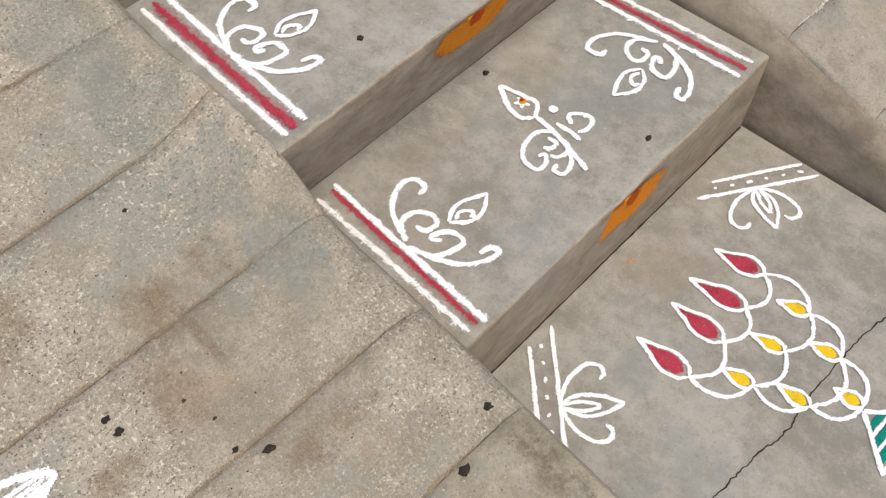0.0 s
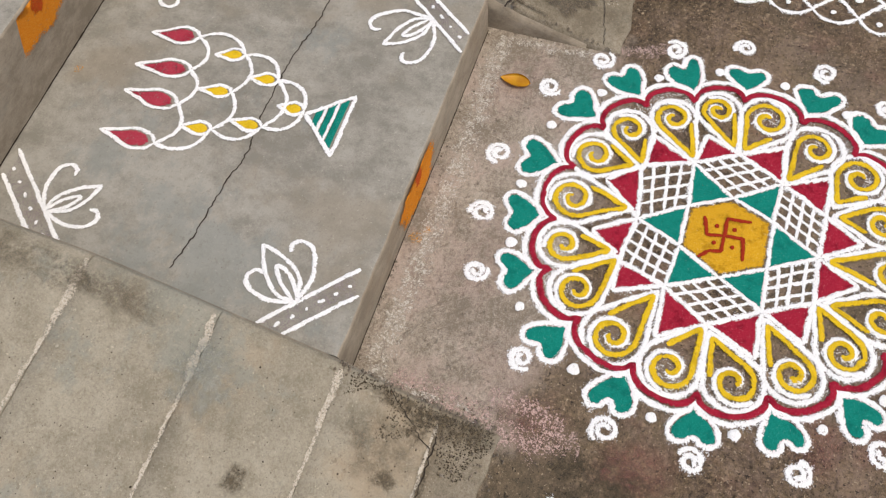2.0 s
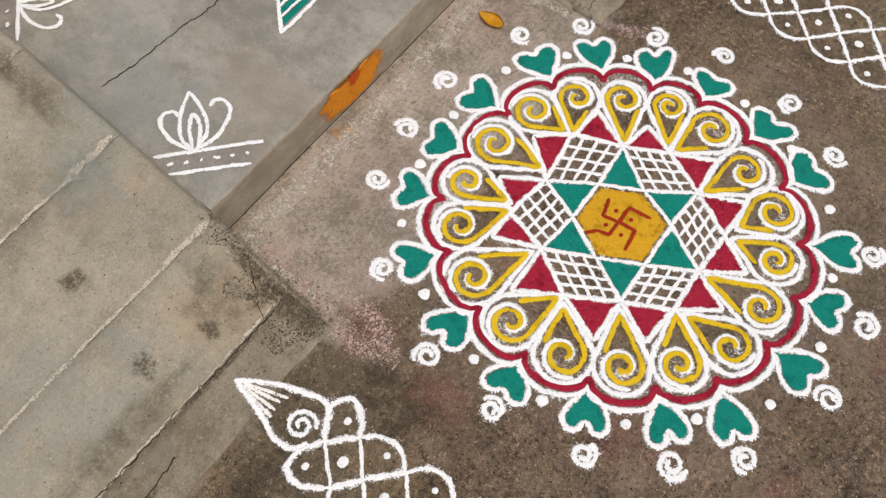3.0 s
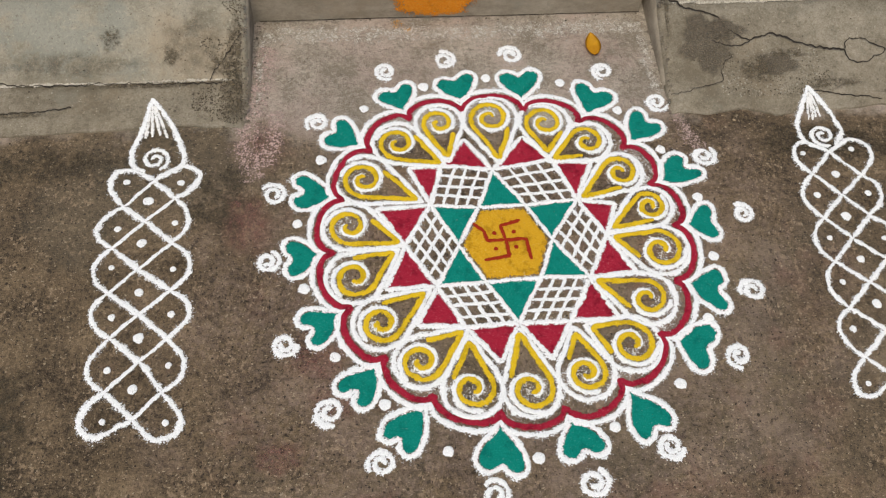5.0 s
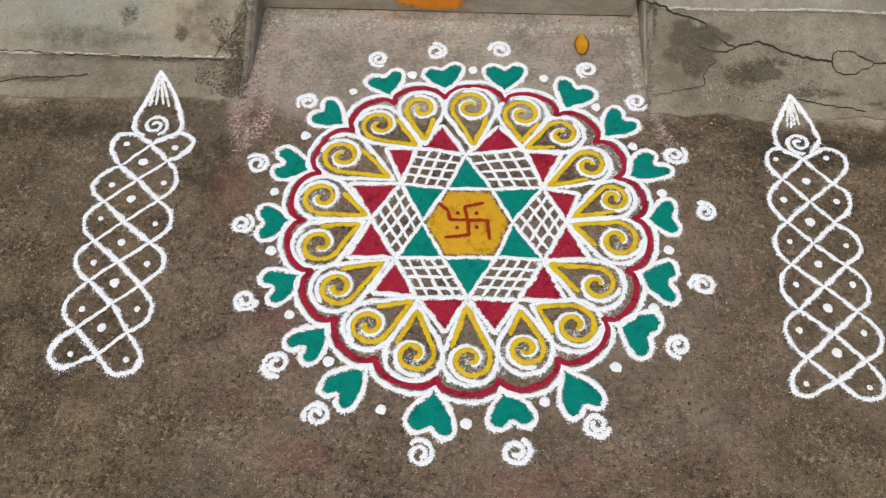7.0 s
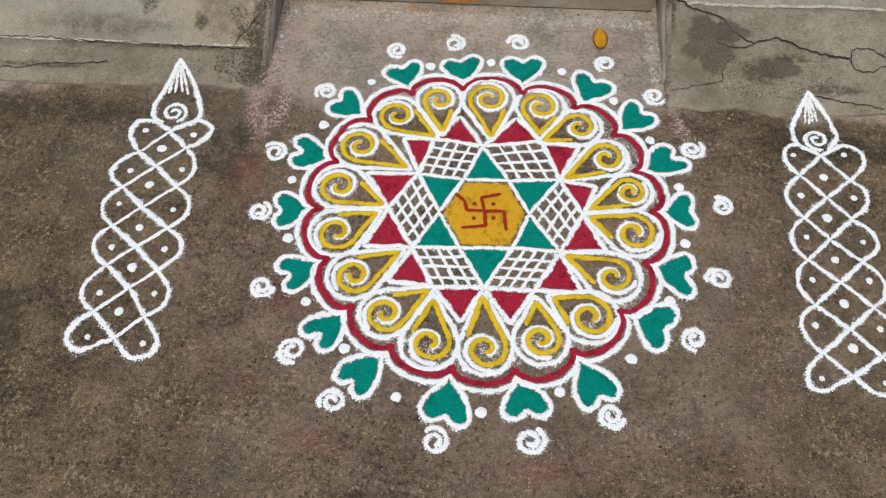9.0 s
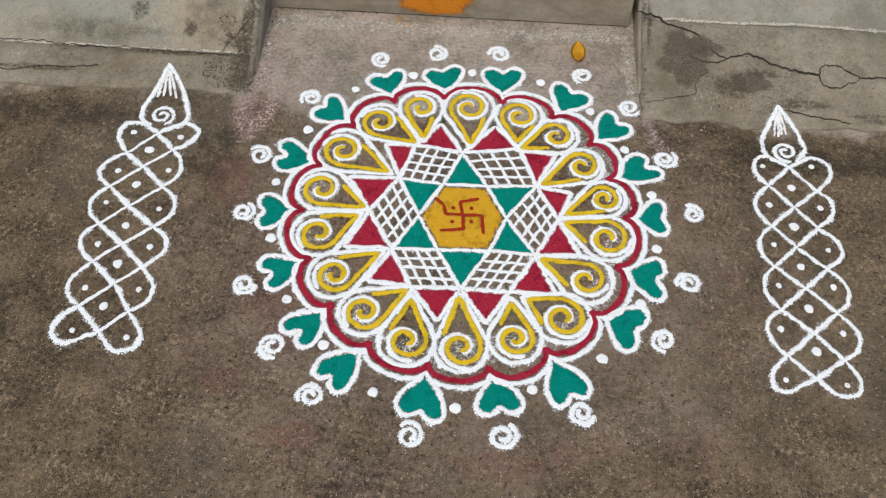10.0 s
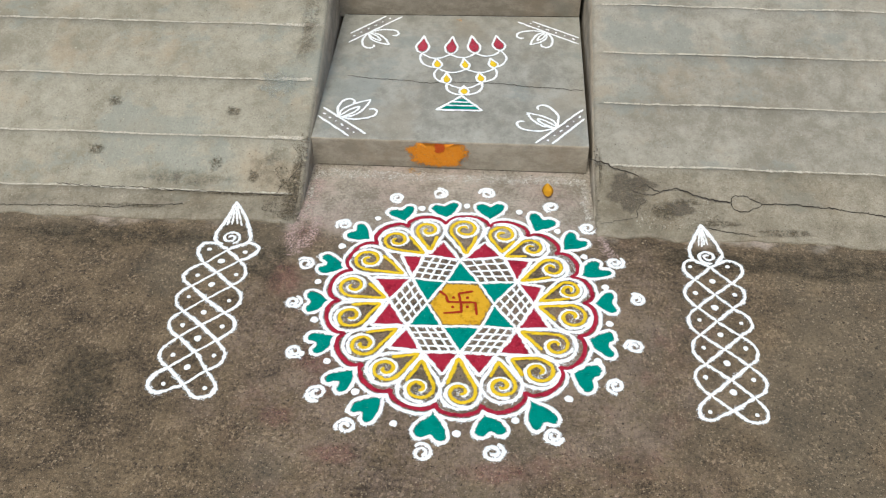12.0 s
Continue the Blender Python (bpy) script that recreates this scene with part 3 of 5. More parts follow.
for x, y, rx, ry, seed in ((-0.585, 1.93, 0.085, 0.13, 1.0), (-0.585, 1.76, 0.075, 0.11, 4.0), (-0.580, 1.60, 0.075, 0.085, 7.0), (-0.575, 1.445, 0.055, 0.085, 9.0), (-0.57, 0.69, 0.06, 0.05, 12.0)):
    cement_patch(ramp_l, x, y, rx, ry, seed, PLASTER, "plaster_smear", "blue-grey plaster smear")
for x, y, rx, ry, seed in ((-0.81, 1.39, 0.05, 0.08, 31.0), (-0.76, 1.50, 0.05, 0.07, 32.0), (-0.93, 1.345, 0.05, 0.03, 33.0), (-0.655, 1.51, 0.035, 0.05, 34.0), (-0.735, 1.44, 0.012, 0.10, 35.0), (-0.95, 1.62, 0.12, 0.09, 36.0), (-0.70, 1.22, 0.09, 0.04, 37.0)):
    cement_patch(ramp_l, x, y, rx, ry, seed, BROWN, "brown_stain", "faint brown stain")
for x, y, rx, ry, seed in ((-0.505, 0.98, 0.04, 0.14, 21.0), (-0.505, 0.84, 0.04, 0.09, 22.0), (-0.56, 0.43, 0.07, 0.06, 23.0), (-0.80, 0.39, 0.16, 0.03, 24.0)):
    cement_patch(ramp_l, x, y, rx, ry, seed, DAMP, "damp_stain", "darker damp stain")
for x, y, rx, ry, seed in ((0.440, 0.405, 0.058, 0.060, 21.0), (0.475, 0.425, 0.045, 0.022, 25.0), (0.57, 0.352, 0.05, 0.022, 22.0)):
    cement_patch(ramp_r, x, y, rx, ry, seed, DAMP_WET, "damp_stain", "darker damp stain")
for x, y, rx, ry, seed in ((-0.482, 0.33, 0.028, 0.07, 2.0), (-0.478, 0.42, 0.020, 0.07, 3.0), (-0.505, 0.386, 0.035, 0.025, 16.0), (-0.60, 0.403, 0.018, 0.02, 5.0), (-0.709, 0.436, 0.026, 0.022, 6.0), (-0.685, 0.592, 0.03, 0.018, 8.0), (-1.035, 0.614, 0.03, 0.02, 10.0), (-1.06, 0.464, 0.03, 0.02, 11.0), (-0.64, 0.352, 0.12, 0.008, 13.0), (-0.92, 0.300, 0.14, 0.008, 14.0)):
    cement_patch(ramp_l, x, y, rx, ry, seed, GRIME, "grime_stain", "dark grime stain")
for x, y, rx, ry, seed in ((0.535, 0.347, 0.05, 0.03, 3.0), (0.68, 0.31, 0.07, 0.014, 5.0), (0.86, 0.29, 0.10, 0.014, 6.0), (0.365, 0.47, 0.008, 0.05, 15.0), (0.60, 0.375, 0.05, 0.012, 17.0)):
    cement_patch(ramp_r, x, y, rx, ry, seed, GRIME, "grime_stain", "dark grime stain")
steps = []
for i, (z, y) in enumerate(zip(TREADS, FRONTS)):
    back = FRONTS[i + 1] + 0.08 if i < 3 else 2.4
    steps.append(step_block((-0.452, -0.468, -0.488, -0.49)[i], 0.335, y, back, (TREADS[i - 1] if i else 0) - 0.01, z, i * 3.3))

bm = bmesh.new()
bmesh.ops.create_cube(bm, size=1.0, matrix=Matrix.Translation((-0.05, 3.3, 0.29)) @ Matrix.Diagonal((6.4, 1.8, 0.74, 1)))
bmesh.ops.bevel(bm, geom=bm.edges[:], offset=0.012, segments=2, affect="EDGES")
tagged(part("landing", bm, TREAD, None, "", False), "plain grey cement landing above the steps", "landing", kind="structure")

for parent, pts, width, surf in (
    (ramp_l, [(-1.6, 0.285), (-1.28, 0.285), (-1.10, 0.292), (-0.966, 0.291), (-0.921, 0.301), (-0.851, 0.306), (-0.781, 0.313)], 0.0030, lambda x, y: ramp_z(y, x) + 0.001),
    (ramp_l, [(-1.15, 0.362), (-0.975, 0.360), (-0.739, 0.356), (-0.621, 0.354), (-0.504, 0.353)], 0.0022, lambda x, y: ramp_z(y, x) + 0.0018),
    (ramp_l, [(-0.528, 0.359), (-0.506, 0.386), (-0.490, 0.407), (-0.466, 0.440)], 0.0020, lambda x, y: ramp_z(y, x) + 0.0025),
    (ramp_r, [(0.628, 0.304), (0.666, 0.293), (0.743, 0.283), (0.776, 0.278)], 0.0035, lambda x, y: ramp_z(y, x) + 0.001),
    (ramp_r, [(0.453, 0.408), (0.475, 0.395), (0.497, 0.392), (0.526, 0.402)], 0.003, lambda x, y: ramp_z(y, x) + 0.0025),
    (ramp_r, [(0.486, 0.374), (0.462, 0.344), (0.460, 0.322), (0.411, 0.309), (0.356, 0.296)], 0.0018, lambda x, y: ramp_z(y, x) + 0.0025),
    (ramp_r, [(0.336, 0.494), (0.386, 0.487), (0.403, 0.474), (0.466, 0.455), (0.484, 0.431), (0.526, 0.404), (0.560, 0.414), (0.594, 0.412), (0.616, 0.398), (0.660, 0.388), (0.716, 0.382)], 0.0042, lambda x, y: ramp_z(y, x) + 0.0022),
    (ramp_r, [(0.799, 0.377), (0.863, 0.380), (0.998, 0.372), (1.127, 0.355), (1.3, 0.33)], 0.0034, lambda x, y: ramp_z(y, x) + 0.0012),
    (ramp_r, [(0.716, 0.382), (0.722, 0.398), (0.750, 0.402), (0.783, 0.388), (0.799, 0.377), (0.776, 0.364), (0.747, 0.352), (0.726, 0.360), (0.716, 0.380)], 0.0026, lambda x, y: ramp_z(y, x) + 0.0012),
    # thin dark seams drawn along the foot of three risers
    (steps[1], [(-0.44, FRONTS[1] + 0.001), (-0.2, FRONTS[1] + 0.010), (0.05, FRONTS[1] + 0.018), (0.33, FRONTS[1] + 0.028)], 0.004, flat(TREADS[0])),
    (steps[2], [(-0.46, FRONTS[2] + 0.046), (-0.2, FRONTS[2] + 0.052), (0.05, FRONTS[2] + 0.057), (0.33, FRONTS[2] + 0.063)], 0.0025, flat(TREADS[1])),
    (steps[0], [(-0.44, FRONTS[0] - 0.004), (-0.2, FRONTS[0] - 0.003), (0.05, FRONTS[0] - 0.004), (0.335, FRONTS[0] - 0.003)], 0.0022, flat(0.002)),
    (steps[0], [(-0.39, 0.85), (-0.307, 0.838), (-0.22, 0.835), (-0.146, 0.823), (-0.06, 0.833), (0.08, 0.832), (0.16, 0.822), (0.228, 0.818), (0.33, 0.81)], 0.0030, flat(TREADS[0])),
):
    bm = bmesh.new()
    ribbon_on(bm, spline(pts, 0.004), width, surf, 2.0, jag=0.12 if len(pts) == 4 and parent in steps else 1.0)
    part("crack", bm, DARK, parent, "thin dark crack or seam")


# ---- the large floor drawing ----
def teardrop(tip, centre, rad, a0=None):
    """Outline from the tip, round a circle and back to the tip; returns the points, and the angle of the axis."""
    d = centre - tip
    ax = math.atan2(d.y, d.x)
    half = math.acos(max(-0.98, min(0.98, rad / max(d.length, rad * 1.02))))
    start, end = ax + math.pi + half, ax + math.pi - half + math.tau
    arc = [centre + Vector((rad * math.cos(start + (end - start) * i / 24), rad * math.sin(start + (end - start) * i / 24), 0)) for i in range(25)]
    return [tip] + arc + [tip], ax


def curl(centre, r0, r1, a0, turns, n=40):
    return [centre + Vector(((r0 + (r1 - r0) * i / n) * math.cos(a0 + turns * math.tau * i / n), (r0 + (r1 - r0) * i / n) * math.sin(a0 + turns * math.tau * i / n), 0)) for i in range(n + 1)]


def heart_shape(tip, heading, length, wide, skew, notch):
    """Outline of a hand-drawn heart from its tip; skew pushes one lobe further out than the other."""
    u = Vector((math.cos(heading), math.sin(heading), 0))
    v = Vector((-u.y, u.x, 0))
    half = ((0.0, 0.0), (0.22, 0.36), (0.48, 0.82), (0.74, 1.10), (0.95, 1.06), (1.06, 0.72), (1.0, 0.32))
    at = lambda f, g: tip + u * (f * length + g * skew * f) + v * (g * wide)
    pts = [at(f, g) for f, g in half] + [at(notch * 0.96, 0.0)] + [at(f, -g) for f, g in half[:0:-1]]
    return spline(pts, 0.004, True)[:-1], at(0.6, 0.0)


def floor_rangoli():
    top = thing("rangoli", "round powder drawing in white, crimson, green and yellow on the ground", "rangoli")
    s = drawing_ground
    outer = [Vector((*p, 0)) for p in ((0.106, 0.163), (0.184, -0.003), (0.096, -0.169), (-0.083, -0.171), (-0.176, -0.008), (-0.101, 0.158))]
    tips = [Vector((*p, 0)) for p in ((0.141, 0.074), (0.142, -0.087), (0.008, -0.168), (-0.125, -0.092), (-0.126, 0.073), (-0.007, 0.146))]
    inner = [Vector((*p, 0)) for p in ((0.045, 0.066), (0.085, -0.008), (0.056, -0.083), (-0.041, -0.087), (-0.081, -0.012), (-0.040, 0.065))]
    apexes = [Vector((*p, 0)) for p in ((0.179, 0.155), (0.211, 0.062), (0.225, -0.080), (0.181, -0.168), (0.056, -0.239), (-0.029, -0.240), (-0.165, -0.165), (-0.215, -0.094), (-0.225, 0.069), (-0.162, 0.156), (-0.054, 0.217), (0.056, 0.219))]
    valley_r = (0.285, 0.285, 0.297, 0.301, 0.294, 0.304, 0.303, 0.312, 0.321, 0.325, 0.325, 0.322, 0.306, 0.297, 0.300, 0.294, 0.299, 0.306)
    valley_a = (100.3, 77.0, 55.8, 37.2, 19.5, 1.8, -19.0, -39.5, -60.0, -78.5, -96.9, -116.4, -135.1, -155.5, -176.8, -197.9, -220.7, -240.4)
    head_r = (0.264, 0.270, 0.270, 0.264, 0.277, 0.279, 0.270, 0.290, 0.286, 0.288, 0.294, 0.281, 0.273, 0.274, 0.274, 0.278, 0.277, 0.274)
    head_a = (90.0, 67.6, 48.6, 29.3, 10.9, -8.0, -29.5, -48.3, -67.6, -87.0, -105.9, -124.9, -144.8, -165.6, -187.3, -208.9, -230.0, -249.0)
    point_r = (0.169, 0.205, 0.198, 0.170, 0.197, 0.196, 0.178, 0.224, 0.216, 0.187, 0.214, 0.200, 0.180, 0.198, 0.186, 0.172, 0.192, 0.197)
    point_a = (87.3, 60.6, 56.4, 27.3, 2.9, -2.3, -32.0, -54.6, -62.4, -88.2, -111.7, -116.1, -144.7, -173.7, -179.1, -210.0, -238.2, -243.6)
    heart_r = (0.315, 0.319, 0.331, 0.332, 0.315, 0.335, 0.332, 0.341, 0.350, 0.352, 0.352, 0.349, 0.332, 0.321, 0.327, 0.317, 0.329, 0.336)
    heart_a = (98.7, 78.1, 55.0, 37.4, 19.4, 2.1, -19.4, -37.1, -60.0, -77.3, -97.0, -117.7, -134.4, -155.0, -176.3, -198.2, -220.1, -240.9)
    heart_long = (0.054, 0.059, 0.059, 0.062, 0.072, 0.046, 0.057, 0.058, 0.071, 0.056, 0.065, 0.070, 0.063, 0.061, 0.051, 0.064, 0.058, 0.050)
    heart_turn = (6, 12, 12, 12, 10, 3, 5, 10, -2, -2, 4, -11, 1, 3, 1, 4, 2, -10)
    heart_wide = (0.031, 0.032, 0.032, 0.028, 0.027, 0.030, 0.033, 0.035, 0.027, 0.029, 0.030, 0.026, 0.026, 0.027, 0.029, 0.029, 0.027, 0.029)
    heart_skew = (-0.001, -0.003, 0.003, 0.002, -0.007, 0.0, -0.007, -0.002, 0.0, 0.001, 0.004, 0.0, -0.002, 0.002, 0.0, -0.005, -0.003, -0.002)
    heart_notch = (0.90, 0.86, 0.87, 0.89, 0.84, 0.95, 0.84, 0.90, 0.90, 0.84, 0.92, 0.85, 0.77, 0.79, 0.86, 0.78, 0.86, 0.88)
    ring_r = (0.419, 0.424, 0.439, 0.439, 0.425, 0.441, 0.440, 0.445, 0.455, 0.456, 0.460, 0.461, 0.438, 0.428, 0.415, 0.420, 0.422, 0.433)
    ring_a = (100.5, 82.5, 57.8, 41.5, 22.1, 3.9, -16.8, -33.8, -60.4, -78.2, -97.4, -120.3, -135.3, -153.9, -175.9, -195.0, -219.2, -243.4)
    dot_r = (0.362, 0.374, 0.369, 0.361, 0.370, 0.371, 0.376, 0.392, 0.386, 0.404, 0.405, 0.375, 0.370, 0.362, 0.366, 0.369, 0.380, 0.366)
    dot_a = (89.8, 67.2, 47.7, 29.3, 10.6, -8.8, -27.9, -48.2, -68.7, -88.2, -108.4, -126.5, -144.5, -166.3, -186.9, -209.4, -231.2, -250.5)
    fill_part("centre_panel", inner, AMBER, top, s, 0.0006, "amber yellow hexagon", grow=1.0)
    for i in range(6):
        j = (i - 1) % 6
        # the green point between two corners of the centre, and the red ones on either side of its tip
        fill_part("green_triangle", [inner[i], inner[(i + 1) % 6], tips[i]], GREEN, top, s, 0.0006, seed=i)
        for a, b, apex in ((outer[i], tips[i], apexes[2 * i]), (tips[i], outer[(i + 1) % 6], apexes[2 * i + 1])):
            fill_part("red_triangle", [a, b, apex], RED, top, s, 0.0006, seed=i, grow=1.02)
            lines_part("red_triangle_border", [evenly([a, apex]), evenly([apex, b])], WHITE, top, s, 0.0108)
        # woven panel between two green points
        p0, p1, p2, p3 = inner[i], tips[j], outer[i], tips[i]
        for k in range(1, 4):
            f = k / 4 + 0.02 * math.sin(i * 2.7 + k * 1.9)
            g = k / 4 + 0.02 * math.cos(i * 1.7 + k * 2.3)
            lines_part("woven_line", [evenly([p0.lerp(p1, f), p3.lerp(p2, g)])], WHITE, top, s, 0.0072, 0.0012)
            lines_part("woven_line", [evenly([p0.lerp(p3, g), p1.lerp(p2, f)])], WHITE, top, s, 0.0072, 0.0012)
        lines_part("star_border", [evenly([tips[i], inner[i]]), evenly([inner[i], inner[(i + 1) % 6]]), evenly([inner[(i + 1) % 6], tips[i]])], WHITE, top, s, 0.0088)
        lines_part("hexagon_border", [evenly([outer[i], tips[i]]), evenly([tips[i], outer[(i + 1) % 6]])], WHITE, top, s, 0.0108)
    # petals, each with a yellow line that climbs one side and coils in, and a white coil between its turns
    for j in range(18):
        a0, a1 = valley_a[j], valley_a[(j + 1) % 18] - (360 if j == 17 else 0)
        near = (valley_r[j] + valley_r[(j + 1) % 18]) / 2
        c, point = polar(head_r[j], head_a[j]), polar(point_r[j], point_a[j])
        axis = (c - point).normalized()
        rad = radians(abs(a1 - a0)) * near * 0.5 * 0.90
        petal, ax = teardrop(point - axis * 0.013, c, rad)
        ob = lines_part("petal", [evenly(petal, 0.005)], WHITE, top, s, 0.0112, 0.0016)
        ry = rad * (0.74 + 0.05 * math.sin(j * 2.9))
        drop, ax = teardrop(point, c, ry)
        free, start = drop[1], drop[-2]
        sa = math.atan2(start.y - c.y, start.x - c.x)
        turns = 1.42 + 0.14 * math.sin(j * 1.7 + 1.0)
        coil = [point] + curl(c, ry, ry * 0.14, sa, -turns, 56)
        side = [point, point.lerp(free, 0.88 + 0.1 * math.sin(j * 2.1))]
        lines_part("yellow_coil", [evenly(coil, 0.004), evenly(side, 0.004)], YELLOW, ob, s, 0.0108, 0.0026)
        pitch = ry * 0.86 / turns
        lines_part("white_coil", [evenly(curl(c, ry - pitch * 0.26 + pitch * 0.5, ry * 0.22, sa - 0.26 * math.tau, -(turns - 0.30), 52), 0.004)], WHITE, ob, s, 0.0105, 0.0019)
    # scalloped rings
    for name, dr, dep, width, mat, lift in (("outer_scallop", 0.0165, 0.0300, 0.0112, WHITE, 0.0014), ("crimson_scallop", 0.002, 0.0315, 0.0122, RED, 0.0018)):
        loop = []
        for j in range(18):
            a0, a1 = valley_a[j], valley_a[(j + 1) % 18] - (360 if j == 17 else 0)
            r0, r1 = valley_r[j], valley_r[(j + 1) % 18]
            for i in range(16):
                f = i / 16
                loop.append(polar(r0 + (r1 - r0) * f + dr + dep * (0.82 if 8 < j < 12 else 1.0) * math.sqrt(max(0.0, 1 - (2 * f - 1) ** 2)), a0 + (a1 - a0) * f))
        loop.append(loop[0])
        lines_part(name, [evenly(loop, 0.005)], mat, top, s, width, lift)
    bm = bmesh.new()
    ring = [polar(0.305 + 0.012 * math.sin(i * 0.21), i * 2.0) for i in range(180)]
    stroke(bm, ring, 0.085, s, 0.0003, 8.0, 0.3, closed=True, thick=0.0003)
    part("white_dust", bm, DUST, top, "faint scattered white dust")
    # hearts, coils and dots round the rim
    for j in range(18):
        shape, mid = heart_shape(polar(heart_r[j], heart_a[j]), radians(heart_a[j] + heart_turn[j]), heart_long[j] * 1.03, heart_wide[j] * 1.05, heart_skew[j], heart_notch[j])
        heart = fill_part("heart", shape, GREEN, top, s, 0.0006, "green heart edged in white", seed=j, grow=1.13)
        edge = [mid + (p - mid) * (1 + 0.0062 / max(0.01, (p - mid).length)) for p in shape]
        lines_part("heart_border", [evenly(edge + [edge[0]], 0.004)], WHITE, heart, s, 0.0108)
        rc = polar(ring_r[j], ring_a[j])
        size = 0.0218 + 0.0015 * math.sin(j * 2.2) + (0.0015 if 7 < j < 13 else 0.0)
        lines_part("rim_coil", [evenly(curl(rc, size, size * 0.22, j * 1.3 + 2.0, -1.65, 44), 0.003)], WHITE, top, s, 0.0112, wobble=0.45)
        dc = polar(dot_r[j], dot_a[j])
        bm = bmesh.new()
        dot(bm, dc.x, dc.y, 0.0112 + 0.0015 * math.sin(j * 3.1), s, seed=j * 2.1)
        part("rim_dot", bm, WHITE, top)
    # auspicious cross with bent arms and four dots
    arms = (((0.002, -0.006), (-0.005, 0.024), (0.032, 0.034)), ((0.002, -0.006), (0.038, -0.006), (0.044, -0.048)),
            ((0.002, -0.006), (0.006, -0.038), (-0.040, -0.045)), ((0.002, -0.006), (-0.030, -0.005), (-0.034, 0.013), (-0.053, 0.031)))
    lines_part("bent_arm_cross", [evenly(arm, 0.003) for arm in arms], SIGN, top, s, 0.0074, 0.0026, "dark red sign drawn on the amber centre")
    for x, y in ((-0.017, 0.009), (-0.017, -0.023), (0.018, 0.010), (0.019, -0.021)):
        bm = bmesh.new()
        dot(bm, x, y, 0.0046, s, 0.002, x * 90)
        part("sign_dot", bm, SIGN, top)
    return top


def pillar_drawing(label, middle, left, right, bulge_l, bulge_r, ends, dots, dots_l, dots_r, flame_l, flame_r, coil, turns, rays, falling, rising):
    """A knotted column of looped lines round dots, with a flame on top; falling and rising are its two line widths."""
    top = thing("kolam_column", label, "rangoli", "pair of kolam columns")
    s = drawing_ground
    C, L, R, BL, BR = ([Vector((*p, 0)) for p in row] for row in (middle, left, right, bulge_l, bulge_r))
    for i in range(5):
        lines_part("lattice", [evenly([C[i], R[i]]), evenly([L[i], C[i + 1]])], WHITE, top, s, falling, wobble=0.4)
        lines_part("lattice", [evenly([C[i], L[i]]), evenly([R[i], C[i + 1]])], WHITE, top, s, rising, wobble=0.35)
    for P, B in ((L, BL), (R, BR)):
        for a, m, b in zip(P, B, P[1:]):
            q = (m - (a + b) / 2) * 0.74
            lines_part("side_loop", [spline([a, a * 0.76 + b * 0.24 + q, m, a * 0.24 + b * 0.76 + q, b], 0.005)], WHITE, top, s, (falling + rising) / 2, wobble=0.4)
    for a, via, b in ((C[0], ends[0], L[0]), (C[0], ends[1], R[0]), (L[4], ends[2], C[5]), (R[4], ends[3], C[5])):
        lines_part("end_loop", [spline([a, *via, b], 0.005)], WHITE, top, s, max(falling, rising) * 0.95, wobble=0.4)
    for row, size in ((dots, 0.0098), (dots_l, 0.0068), (dots_r, 0.0068)):
        for i, (x, y) in enumerate(row):
            bm = bmesh.new()
            dot(bm, x, y, size * (1 + 0.12 * math.sin(i * 2.3 + x * 9)), s, seed=i * 1.4 + x)
            part("dot", bm, WHITE, top)
    lines_part("flame", [spline(flame_l, 0.005), spline(flame_r, 0.005)], WHITE, top, s, 0.0105)
    tip = Vector((*flame_l[0], 0))
    lines_part("flame_ray", [evenly([tip.lerp(Vector((*p, 0)), 0.2), Vector((*p, 0))]) for p in rays], THIN_WHITE, top, s, 0.0075)
    lines_part("flame_coil", [evenly(curl(Vector((*coil, 0)), 0.026, 0.004, -1.2, turns, 50), 0.004)], WHITE, top, s, 0.0088)
    return top


floor_rangoli()
pillar_drawing(
    "tall leaning white knotted powder column with a flame on the ground",
    ((-0.619, 0.149), (-0.629, 0.063), (-0.633, -0.034), (-0.626, -0.119), (-0.617, -0.205), (-0.621, -0.304)),
    ((-0.669, 0.095), (-0.681, 0.011), (-0.679, -0.077), (-0.669, -0.161), (-0.669, -0.255)),
    ((-0.580, 0.109), (-0.579, 0.017), (-0.576, -0.077), (-0.575, -0.166), (-0.577, -0.260)),
    ((-0.711, 0.051), (-0.709, -0.033), (-0.704, -0.119), (-0.699, -0.215)),
    ((-0.553, 0.063), (-0.546, -0.029), (-0.543, -0.116), (-0.544, -0.219)),
    (((-0.662, 0.174), (-0.690, 0.166), (-0.696, 0.135)), ((-0.573, 0.177), (-0.538, 0.159), (-0.557, 0.124)),
     ((-0.696, -0.283), (-0.701, -0.313), (-0.674, -0.330), (-0.639, -0.312)), ((-0.544, -0.302), (-0.550, -0.330), (-0.584, -0.338))),
    ((-0.627, 0.105), (-0.631, 0.017), (-0.628, -0.079), (-0.622, -0.163), (-0.624, -0.253)),
    ((-0.668, 0.147), (-0.675, 0.048), (-0.678, -0.029), (-0.669, -0.123), (-0.667, -0.218), (-0.666, -0.305)),
    ((-0.572, 0.141), (-0.577, 0.056), (-0.574, -0.037), (-0.572, -0.122), (-0.570, -0.214), (-0.568, -0.312)),
    ((-0.633, 0.325), (-0.649, 0.256), (-0.664, 0.218), (-0.660, 0.183), (-0.638, 0.169)),
    ((-0.633, 0.325), (-0.606, 0.287), (-0.581, 0.236), (-0.570, 0.190), (-0.588, 0.168)),
    (-0.622, 0.196), 1.7, ((-0.642, 0.241), (-0.629, 0.242), (-0.615, 0.245), (-0.602, 0.240)), 0.0118, 0.0076)
